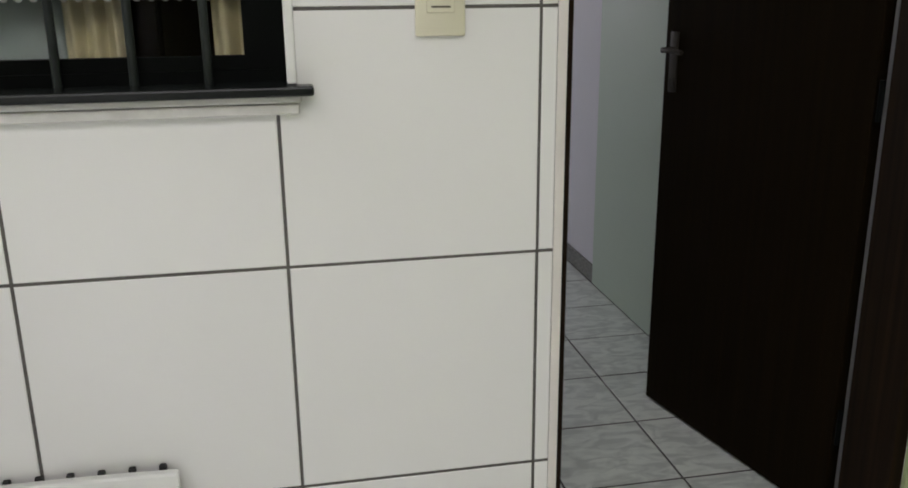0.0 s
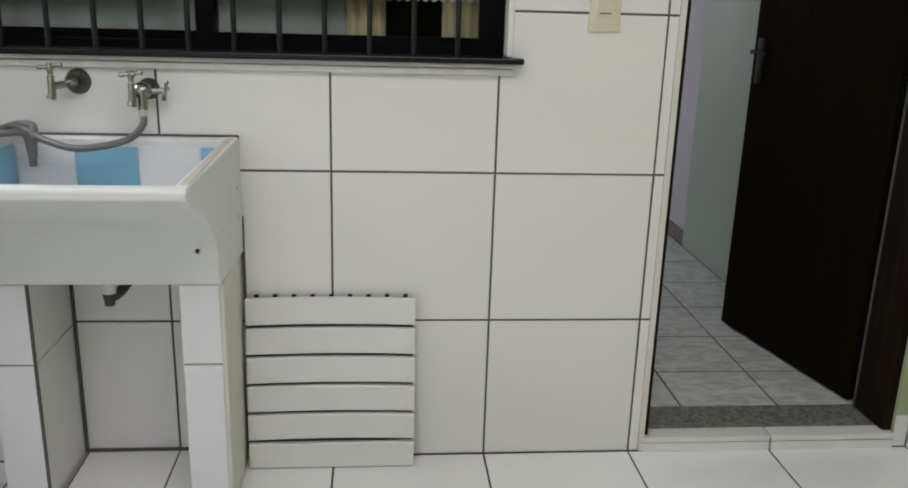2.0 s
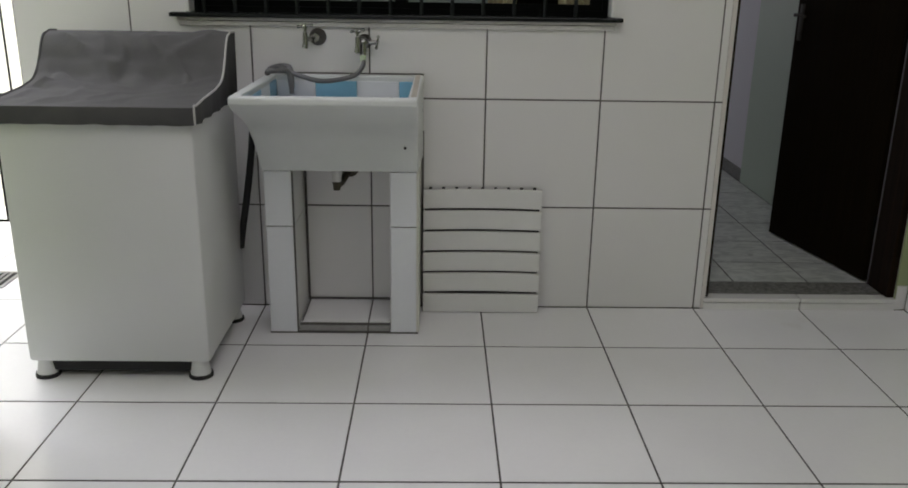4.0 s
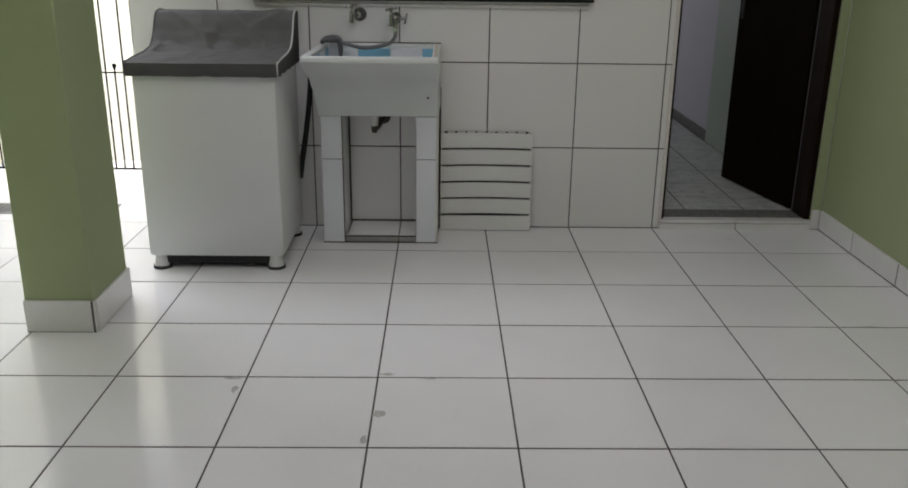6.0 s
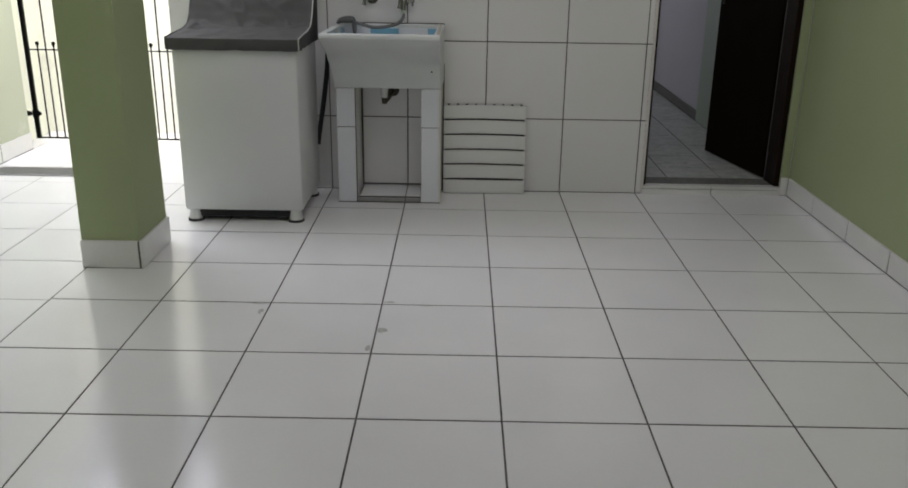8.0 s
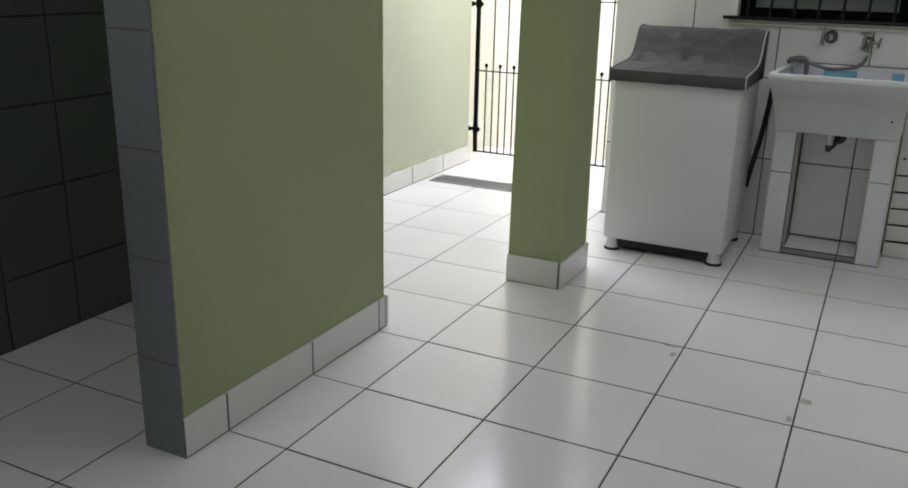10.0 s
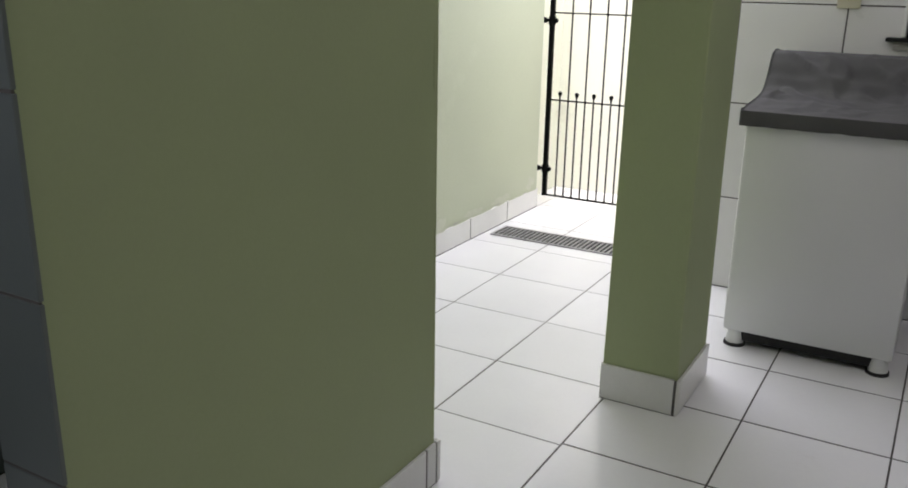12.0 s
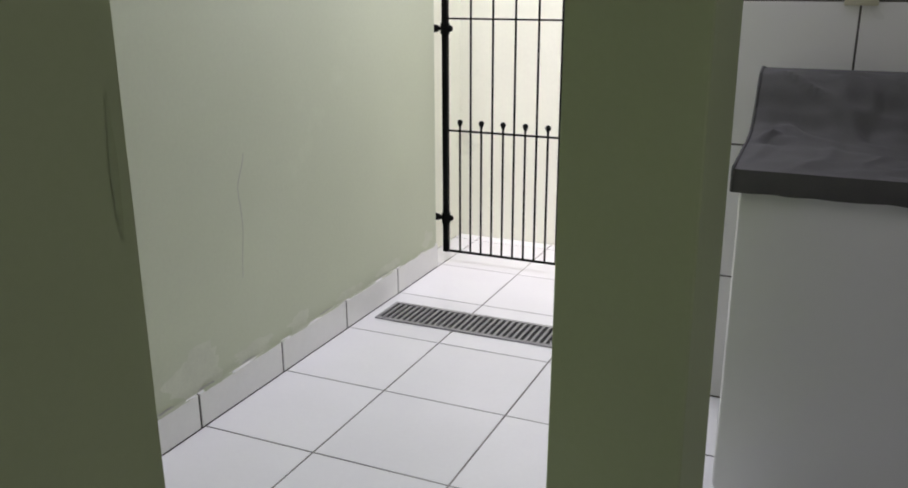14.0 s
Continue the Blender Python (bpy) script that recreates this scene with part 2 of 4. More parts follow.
def add_tube(bm, points, r, seg=10):
    """A round tube along a smooth line through the points."""
    pts = [Vector(p) for p in points]
    line = []
    for i in range(len(pts) - 1):
        a, b, c, d = pts[max(i - 1, 0)], pts[i], pts[i + 1], pts[min(i + 2, len(pts) - 1)]
        for k in range(6):
            t = k / 6
            line.append(0.5 * (2 * b + (c - a) * t + (2 * a - 5 * b + 4 * c - d) * t * t + (3 * b - a - 3 * c + d) * t ** 3))
    line.append(pts[-1])
    rings = []
    for i, p in enumerate(line):
        d = (line[min(i + 1, len(line) - 1)] - line[max(i - 1, 0)]).normalized()
        side = d.cross(Vector((0.13, 0.27, 0.95))).normalized()
        up = side.cross(d)
        rings.append([bm.verts.new(p + r * (math.cos(a) * side + math.sin(a) * up)) for a in (math.tau * k / seg for k in range(seg))])
    for a, b in zip(rings, rings[1:]):
        for k in range(seg):
            bm.faces.new((a[k], a[(k + 1) % seg], b[(k + 1) % seg], b[k]))
    bm.faces.new(rings[0][::-1])
    bm.faces.new(rings[-1])


def tube_mesh(points, r, seg=10):
    bm = bmesh.new()
    add_tube(bm, points, r, seg)
    return bm


def as_mesh(name, bm, material_, smooth=False):
    bmesh.ops.recalc_face_normals(bm, faces=bm.faces[:])
    me = bpy.data.meshes.new(name)
    bm.to_mesh(me)
    bm.free()
    for mt in material_ if isinstance(material_, (list, tuple)) else [material_]:
        me.materials.append(mt)
    if smooth:
        for p in me.polygons:
            p.use_smooth = True
        me.set_sharp_from_angle(angle=radians(40))
    return me


def part(name, bm, material_, parent=None, label="", smooth=False):
    """Links a bmesh as one mesh object, under a thing or a part."""
    ob = new(name, as_mesh(name, bm, material_, smooth))
    if parent:
        ob.parent = parent
    if label:
        ob["label"] = label
    return ob


def thing(name, label, category, at=(0, 0, 0), group=""):
    """An empty at a thing's base, that its parts hang on."""
    ob = new(name)
    ob.location = at
    ob.empty_display_size = 0.1
    return tagged(ob, label, category, group)


def keep_place(thing_):
    """Parts are modelled in world coordinates: lets them stay where they are under a moved base."""
    bpy.context.view_layer.update()
    for c in thing_.children:
        c.matrix_parent_inverse = thing_.matrix_world.inverted()


def structure(name, bm, material_, label, smooth=False):
    return tagged(part(name, bm, material_, None, "", smooth), label, name.split("_")[0], kind="structure")


def boxes(*rows):
    bm = bmesh.new()
    for r in rows:
        add_box(bm, *r)
    return bm


piece_meshes = {}


def piece(name, parent, size, place, turn, material_, chamfer=0.0015):
    """A flat tile: size is width, height, thickness; its face looks along local +z; alike pieces share one mesh."""
    w, h, t = (round(v, 4) for v in size)
    key = (name, w, h, t, material_.name)
    if key not in piece_meshes:
        c = chamfer
        vs = []
        for z, i in ((0, 0), (t - c, 0), (t, c)):
            vs += [(i, i, z), (w - i, i, z), (w - i, h - i, z), (i, h - i, z)]
        fs = [(3, 2, 1, 0), (8, 9, 10, 11)]
        for a in (0, 4):
            fs += [(a + k, a + (k + 1) % 4, a + 4 + (k + 1) % 4, a + 4 + k) for k in range(4)]
        me = bpy.data.meshes.new(name)
        me.from_pydata(vs, [], fs)
        me.materials.append(material_)
        piece_meshes[key] = me
    ob = new(name, piece_meshes[key])
    ob.parent = parent
    ob.matrix_basis = Matrix.Translation(place) @ turn
    return ob


FACE_UP = Matrix.Identity(4)
FACE_SOUTH = Matrix.Rotation(radians(90), 4, "X")
FACE_EAST = Matrix.Rotation(radians(90), 4, "Z") @ Matrix.Rotation(radians(90), 4, "X")
FACE_WEST = Matrix.Rotation(radians(-90), 4, "Z") @ Matrix.Rotation(radians(90), 4, "X")
FACE_NORTH = Matrix.Rotation(radians(180), 4, "Z") @ Matrix.Rotation(radians(90), 4, "X")


def spans(lo, hi, lines):
    """The stretches between lo and hi cut at the joint lines."""
    cuts = [lo] + sorted(v for v in lines if lo + 0.012 < v < hi - 0.012) + [hi]
    return list(zip(cuts, cuts[1:]))


# ---- plan ----
P = 0.45            # tile pitch
J = 0.003          # half a joint
ROW0 = -0.40        # first floor joint south of the tiled wall
HZ = 0.435          # wall tile height
W_E, W_W = 1.352, -3.562
S_END, N_END = -6.8, 1.48
TOP = 2.75
WIN = (-1.585, 0.030, 1.175, 2.20)
DOOR = (0.497, 1.304, 2.16)
KF = 0.048          # kitchen floor height
HOUSE_W = -2.235

# ---- structure ----
ground = structure("ground", boxes((-60, 60, -60, 60, -0.5, -0.14)), CONCRETE, "plain grey concrete ground around the house")

floor = structure("floor", boxes((-5 * P, W_E, S_END, N_END, -0.14, -0.001), (W_W, -5 * P, S_END, -2.2, -0.14, -0.001)), FLOOR_GROUT, "white glazed ceramic tile floor with dark joints")
floor_alley = structure("floor_alley", boxes((W_W, -5 * P, -2.2, N_END, -0.14, -0.001), (W_W - 0.13, W_W, 0.895, N_END, -0.14, -0.001)), PALE_GROUT, "white glazed ceramic tile floor with pale worn joints")

wall_north = structure("wall_north", boxes(
    (HOUSE_W, WIN[0], 0.012, 0.19, -0.1, TOP),
    (WIN[0], WIN[1], 0.012, 0.19, -0.1, WIN[2] - 0.02),
    (WIN[0], WIN[1], 0.012, 0.19, WIN[3], TOP),
    (WIN[1], DOOR[0], 0.012, 0.19, -0.1, TOP),
    (DOOR[0], DOOR[1], 0.012, 0.19, DOOR[2], TOP),
    (DOOR[1], W_E + 0.15, 0.012, 0.19, -0.1, TOP)), WHITE, "white-tiled masonry wall with a barred window and a door")
part("grout_bed", boxes(
    (HOUSE_W, WIN[0], 0.0015, 0.012, 0, TOP),
    (WIN[0], WIN[1], 0.0015, 0.012, 0, WIN[2] - 0.02),
    (WIN[0], WIN[1], 0.0015, 0.012, WIN[3], TOP),
    (WIN[1], DOOR[0], 0.0015, 0.012, 0, TOP),
    (DOOR[0], DOOR[1], 0.0015, 0.012, DOOR[2], TOP)), GROUT, wall_north)
part("green_strip", boxes((DOOR[1], W_E, 0.002, 0.012, 0.0, TOP)), GREEN, wall_north, "narrow green painted strip beside the door")

wall_east = structure("wall_east", boxes((W_E + 0.008, W_E + 0.15, S_END, 0.012, -0.14, TOP)), GREEN, "pale green painted wall with white tile skirting")
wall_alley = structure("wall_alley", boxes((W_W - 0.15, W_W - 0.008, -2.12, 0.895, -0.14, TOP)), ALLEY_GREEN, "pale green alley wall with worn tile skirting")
wall_recess = structure("wall_recess", boxes((W_W - 0.28, W_W - 0.13, 0.895, N_END, -0.14, TOP), (W_W - 0.28, W_W - 0.15, 0.75, 0.895, -0.14, TOP)), CREAM, "cream wall recess that the gate hangs in")
wall_west = structure("wall_west", boxes(
    (-2.63, -2.478, -3.281, -2.150, -0.14, TOP),
    (-2.63, -2.478, -4.05, -3.281, 2.12, TOP),
    (-2.63, -2.478, S_END, -4.05, -0.14, TOP)), GREEN, "pale green painted wall beside a tiled bathroom doorway")
wall_bath_north = structure("wall_bath_north", boxes((W_W - 0.15, -2.63, -2.27, -2.150, -0.14, TOP)), GREEN, "plain wall between alley and bathroom")
wall_bath_west = structure("wall_bath_west", boxes((W_W - 0.15, W_W - 0.008, -4.8, -2.27, -0.14, TOP)), GROUT, "tiled bathroom wall with dark joints")
# the high opening is assumed and unseen, cut for the bath fill lamp
wall_bath_south = structure("wall_bath_south", boxes((W_W - 0.15, -2.63, -4.95, -4.8, -0.14, 1.55), (W_W - 0.15, -2.63, -4.95, -4.8, 2.15, TOP),
    (W_W - 0.15, -3.42, -4.95, -4.8, 1.55, 2.15), (-2.82, -2.63, -4.95, -4.8, 1.55, 2.15)), WHITE, "plain unseen bathroom end wall with a small high opening added for a lamp")
# this wall is out of view; its opening is made up for the front lamp
wall_south = structure("wall_south", boxes(
    (-2.63, -2.35, S_END - 0.15, S_END, -0.14, TOP),
    (-1.10, W_E + 0.15, S_END - 0.15, S_END, -0.14, TOP),
    (-2.35, -1.10, S_END - 0.15, S_END, 2.55, TOP)), GREEN, "unseen front wall with an opening added for a lamp")
wall_house_west = structure("wall_house_west", boxes((HOUSE_W, -2.085, 0.19, N_END, -0.14, 3.0)), CREAM, "cream outer wall of the house along the alley")
wall_alley_end = structure("wall_alley_end", boxes((W_W - 0.28, -2.085, N_END, N_END + 0.15, -0.14, 2.3)), CREAM, "sunlit cream boundary wall behind the gate")
# made-up hole in the unseen ceiling, only there for the roof fill lamp
HOLE_X, HOLE_Y = (-1.3, 1.0), (-3.0, -1.3)
ceiling = structure("ceiling", boxes((W_W - 0.15, W_E + 0.15, S_END - 0.15, HOLE_Y[0], TOP, TOP + 0.15), (W_W - 0.15, HOLE_X[0], HOLE_Y[0], HOLE_Y[1], TOP, TOP + 0.15),
    (HOLE_X[1], W_E + 0.15, HOLE_Y[0], HOLE_Y[1], TOP, TOP + 0.15), (W_W - 0.15, W_E + 0.15, HOLE_Y[1], -0.8, TOP, TOP + 0.15), (-2.3, W_E + 0.15, -0.8, 0.19, TOP, TOP + 0.15)), CEIL, "plain white painted concrete ceiling, unseen, with a hole added for a lamp")
# opaque sheet added above the lamp to keep sky light out
hole_cover = structure("skylight", boxes((HOLE_X[0] - 0.05, HOLE_X[1] + 0.05, HOLE_Y[0] - 0.05, HOLE_Y[1] + 0.05, TOP + 0.151, TOP + 0.165)), CEIL, "unseen sheet added over the lamp hole to block the sky")

# kitchen behind the wall
KE = 1.345
kitchen_floor = structure("floor_kitchen", boxes((-2.085, KE, 0.19, 4.6, -0.14, KF - 0.0015)), GROUT, "grey marble-pattern tile floor")
wall_kitchen_east = structure("wall_kitchen_east", boxes((KE, KE + 0.14, 0.19, 4.6, KF - 0.1, TOP)), WHITE, "white painted kitchen wall")
wall_kitchen_west = structure("wall_kitchen_west", boxes((-2.085, -2.0, 0.19, 4.6, KF - 0.1, TOP)), WHITE, "white painted kitchen wall")
# far wall's opening is invented to hold the kitchen fill lamp
wall_kitchen_north = structure("wall_kitchen_north", boxes(
    (-2.0, -0.9, 4.45, 4.6, KF - 0.1, TOP), (0.5, KE, 4.45, 4.6, KF - 0.1, TOP),
    (-0.9, 0.5, 4.45, 4.6, KF - 0.1, 1.05), (-0.9, 0.5, 4.45, 4.6, 2.15, TOP)), WHITE, "white painted kitchen wall with an unseen opening added for a lamp")
ceiling_kitchen = structure("ceiling_kitchen", boxes((-2.085, KE + 0.14, 0.19, 4.6, TOP, TOP + 0.15)), CEIL, "plain white kitchen ceiling")
part("tile_panel", boxes((KE - 0.016, KE - 0.0015, 0.20, 2.07, KF, 2.4)), KITCHEN_TILE, wall_kitchen_east)
skirting_kitchen = structure("baseboard_kitchen", boxes((KE - 0.014, KE - 0.001, 2.075, 4.44, KF, KF + 0.075)), GRANITE, "dark grey stone baseboard")

# ---- tiled surfaces, piece by piece ----
BATH_U = [-2.715 + 0.31 * k for k in range(-7, 2)]
BATH_Z = [0.267 + 0.3115 * k for k in range(8)]
BATH_J = [0.299 + 0.3105 * k for k in range(6)]
XL = [k * P for k in range(-7, 3)]
YL = [ROW0 - k * P for k in range(-4, 18)]
ZL = [HZ * k for k in range(1, 7)]


def lay_floor(parent, name, x0, x1, y0, y1, xl, yl, z, mat, j=J, jy=J):
    for a, b in spans(x0, x1, xl):
        for c, d in spans(y0, y1, yl):
            piece(name, parent, (b - a - 2 * j, d - c - 2 * jy, 0.0045), (a + j, c + jy, z - 0.0045 + random.uniform(-0.0003, 0.0003)), FACE_UP, mat, 0.0007)


def lay_wall(parent, name, face, u0, u1, z0, z1, ul, zl, at, mat, t=0.008, j=J):
    """Tiles on an upright wall; u runs along the wall, at is where the tile faces lie."""
    for a, b in spans(u0, u1, ul):
        for c, d in spans(z0, z1, zl):
            w, h = b - a - 2 * j, d - c - 2 * j
            if face == "S":
                piece(name, parent, (w, h, t), (a + j, at + t, c + j), FACE_SOUTH, mat)
            elif face == "E":
                piece(name, parent, (w, h, t), (at - t, a + j, c + j), FACE_EAST, mat)
            elif face == "W":
                piece(name, parent, (w, h, t), (at + t, b - j, c + j), FACE_WEST, mat)
            else:
                piece(name, parent, (w, h, t), (b - j, at - t, c + j), FACE_NORTH, mat)


def notched_tile(parent, outline):
    """A wall tile cut round a corner of the window."""
    bm = bmesh.new()
    f = bm.faces.new([bm.verts.new((x, 0.0, z)) for x, z in outline])
    up = bmesh.ops.extrude_face_region(bm, geom=[f])["geom"]
    bmesh.ops.translate(bm, vec=(0, 0.008, 0), verts=[v for v in up if isinstance(v, bmesh.types.BMVert)])
    return part("wall_tile", bm, TILE, parent)


# ---- window ----
window = thing("window_1", "black iron sliding window with upright bars and a black granite sill", "window", (-0.78, 0.05, 1.16))
tagged(window, kind="structure")
x0, x1, z0, z1 = WIN
sill = part("window_sill", box_mesh(-1.642, 0.060, -0.040, 0.150, 1.169, 1.185, bev=0.004), BLACK_GRANITE, window, "black granite sill")
part("sill_trim", box_mesh(-1.615, 0.040, -0.022, 0.0, 1.157, 1.1685, bev=0.003), TRIM, window, "white tile strip under the sill")
part("sill_trim", box_mesh(-1.612, 0.036, -0.015, 0.0, 1.137, 1.1545, bev=0.003), TRIM, window, "white tile strip under the sill")
for xa, xb in ((x0 - 0.004, x0 + 0.012), (x1 - 0.012, x1 + 0.004)):
    part("reveal", box_mesh(xa, xb, -0.006, 0.07, 1.186, z1, bev=0.003), SKIRT, window, "white reveal strip")
bm = boxes((x0 + 0.012, x1 - 0.012, 0.065, 0.145, 1.18, 1.205), (x0 + 0.012, x1 - 0.012, 0.065, 0.145, z1 - 0.03, z1),
           (x0 + 0.012, x0 + 0.035, 0.065, 0.145, 1.205, z1 - 0.03), (x1 - 0.035, x1 - 0.012, 0.065, 0.145, 1.205, z1 - 0.03))
part("window_frame", bm, IRON, window)


def sash(xa, xb, y):
    bm = boxes((xa, xb, y, y + 0.028, 1.205, 1.228), (xa, xb, y, y + 0.028, z1 - 0.07, z1 - 0.03),
               (xa, xa + 0.045, y, y + 0.028, 1.228, z1 - 0.07), (xb - 0.045, xb, y, y + 0.028, 1.228, z1 - 0.07))
    s = part("sash", bm, IRON, window)
    pane = part("pane", box_mesh(xa + 0.04, xb - 0.04, y + 0.012, y + 0.016, 1.224, z1 - 0.066), GLASS, s, "clear glass pane")
    pane.visible_shadow = False


sash(x0 + 0.035, -0.755, 0.108)
sash(-0.805, x1 - 0.035, 0.073)
for k in range(13):
    xb = -0.110 - 0.1185 * k
    part("bar", cyl_mesh((xb, 0.048, 1.178), (xb, 0.048, z1 - 0.01), 0.0075, seg=10), BAR_IRON, window, smooth=True)
part("bar_rail", box_mesh(x0 + 0.012, x1 - 0.012, 0.042, 0.054, 1.70, 1.715), BAR_IRON, window)
keep_place(window)

# ---- door ----
door = thing("door_1", "dark-stained wooden door standing open into the kitchen", "door", (1.25, 0.15, KF))
tagged(door, kind="structure")
part("door_frame", boxes((DOOR[0] + 0.001, DOOR[0] + 0.012, 0.004, 0.188, 0.052, DOOR[2]), (DOOR[1] - 0.032, DOOR[1] - 0.001, 0.012, 0.188, 0.052, DOOR[2]),
                         (DOOR[0] + 0.012, DOOR[1] - 0.032, 0.012, 0.188, DOOR[2] - 0.03, DOOR[2])), FRAME_WOOD, door, "dark brown wooden door frame")
part("corner_strip", boxes((DOOR[0] - 0.0165, DOOR[0], -0.003, 0.0075, 0.0515, DOOR[2]), (DOOR[0] - 0.0165, DOOR[0] - 0.0065, -0.003, 0.0075, 0.001, 0.0505)), CORNER, door, "beige-white corner strip along the tiles")
# light through the hinge gap, put in as a thin grey strip
part("seal_strip", box_mesh(1.2702, 1.2718, 0.176, 0.187, 0.053, DOOR[2] - 0.031), GAP_LIGHT, door, "pale grey strip that paints the light in the hinge gap")
HINGE, FREE = Vector((1.264, 0.212)), Vector((1.108, 0.945))
ax = (FREE - HINGE).normalized()
leaf_m = Matrix.Translation((HINGE.x, HINGE.y, KF + 0.008)) @ Matrix.Rotation(math.atan2(ax.y, ax.x), 4, "Z")
L = (FREE - HINGE).length
leaf = part("leaf", box_mesh(0, L, -0.034, 0.0, 0, 2.02 - 0.0, bev=0.003), WOOD, door, "dark-stained veneered door leaf")
leaf.matrix_basis = leaf_m


def leaf_part(name, bm, mat, label=""):
    """A piece on the leaf; local x runs from the hinges, +y towards the yard side."""
    ob = part(name, bm, mat, leaf, label, smooth=True)
    return ob


HY = 0.0
leaf_part("handle_plate", box_mesh(L - 0.062, L - 0.026, HY, HY + 0.005, 0.985, 1.155, bev=0.002), HANDLE_METAL, "tarnished lock plate")
bm = cyl_mesh((L - 0.045, HY, 1.105), (L - 0.045, HY + 0.045, 1.105), 0.008, seg=12)
add_tube(bm, [(L - 0.045, HY + 0.042, 1.105), (L - 0.08, HY + 0.045, 1.106), (L - 0.13, HY + 0.042, 1.102)], 0.0075, 8)
leaf_part("handle", bm, HANDLE_METAL, "worn metal lever handle")
leaf_part("keyhole", cyl_mesh((L - 0.045, HY + 0.004, 1.015), (L - 0.045, HY + 0.008, 1.015), 0.010, seg=14), HANDLE_METAL)
for hz in (0.22, 1.0, 1.80):
    part("hinge", cyl_mesh((1.269, 0.196, KF + hz), (1.269, 0.196, KF + hz + 0.09), 0.007, seg=10), IRON, door, smooth=True)
keep_place(door)

threshold = thing("threshold", "white tile riser and speckled grey granite door step", "threshold", (0.89, 0.05, 0))
tagged(threshold, kind="structure")
for xa, xb in ((DOOR[0] - 0.006, 0.8975), (0.9025, DOOR[1] + 0.0)):
    part("riser_tile", box_mesh(xa, xb, -0.010, -0.001, 0.0, 0.0295, bev=0.0015), SKIRT, threshold)
    part("cap_tile", box_mesh(xa, xb, -0.012, 0.048, 0.033, 0.050, bev=0.002), SKIRT, threshold)
part("step_core", box_mesh(DOOR[0], DOOR[1], -0.0005, 0.188, -0.05, 0.0325), GROUT, threshold)
part("granite_step", box_mesh(DOOR[0] + 0.012, DOOR[1] - 0.033, 0.0485, 0.193, 0.033, 0.0515, bev=0.002), GRANITE, threshold, "speckled grey granite slab")
keep_place(threshold)

# ---- laundry tub ----
tub = thing("laundry_tub", "white laundry tub on two tiled legs against the wall", "laundry tub", (-0.99, -0.15, 0))
TX0, TX1 = -1.288, -0.692


def lean(y, z):
    """The side towards the washing machine flares out at the top and draws in at the bottom."""
    return -0.013 * min(1, max(0, (-y - 0.28) / 0.32)) + (0.010 - 0.022 * min(1, (z - 0.64) / 0.16) + 0.012 * max(0, (z - 0.80) / 0.16)) * min(1, -y / 0.25)


def tub_basin():
    outer = [(-0.004, 0.962), (-0.624, 0.962), (-0.631, 0.955), (-0.631, 0.937), (-0.616, 0.931), (-0.585, 0.912), (-0.45, 0.858), (-0.385, 0.826), (-0.340, 0.794), (-0.316, 0.758), (-0.303, 0.715), (-0.288, 0.643), (-0.004, 0.643)]
    inner = [(-0.045, 0.961), (-0.590, 0.961), (-0.580, 0.945), (-0.44, 0.892), (-0.325, 0.848), (-0.275, 0.79), (-0.262, 0.70), (-0.045, 0.70)]
    bm = bmesh.new()
    rings = {}
    for key, prof, xs in (("o", outer, (TX0, TX1)), ("i", inner, (TX0 + 0.032, TX1 - 0.032))):
        a = [bm.verts.new((xs[0] + lean(y, z), y, z)) for y, z in prof]
        b = [bm.verts.new((xs[1] - 0.014 * min(1, -y / 0.28) + 0.006 * min(1, max(0, (-y - 0.28) / 0.32)), y, z)) for y, z in prof]
        rings[key] = (a, b)
        bm.faces.new(a)
        bm.faces.new(b[::-1])
        for k in range(1, len(prof)):
            n = (k + 1) % len(prof)
            bm.faces.new((a[k], a[n], b[n], b[k]))
    (oa, ob_), (ia, ib) = rings["o"], rings["i"]
    bm.faces.new((oa[0], oa[1], ia[1], ia[0]))
    bm.faces.new((ob_[1], ob_[0], ib[0], ib[1]))
    bm.faces.new((oa[1], ob_[1], ib[1], ia[1]))
    bm.faces.new((ob_[0], oa[0], ia[0], ib[0]))
    return bm


basin = part("basin", tub_basin(), ENAMEL, tub, "white synthetic marble basin with a sloping front", smooth=True)
bv = basin.modifiers.new("soft_edges", "BEVEL")
bv.width, bv.segments, bv.limit_method, bv.angle_limit = 0.005, 3, "ANGLE", radians(30)
# blue and white tiles lining the basin
for i, (a, b) in enumerate(((-1.250, -1.105), (-1.105, -0.945), (-0.945, -0.786), (-0.786, -0.728))):
    piece("lining_tile", basin, (b - a - 0.003, 0.225, 0.004), (a + 0.0015, -0.046, 0.715), FACE_SOUTH, (TUB_WHITE, BLUE)[i % 2])
for i, (a, b) in enumerate(((-0.180, -0.050), (-0.262, -0.180))):
    piece("lining_tile", basin, (b - a - 0.003, 0.21, 0.004), (TX0 + 0.033, a + 0.0015, 0.735), FACE_EAST, (BLUE, TUB_WHITE)[i % 2])
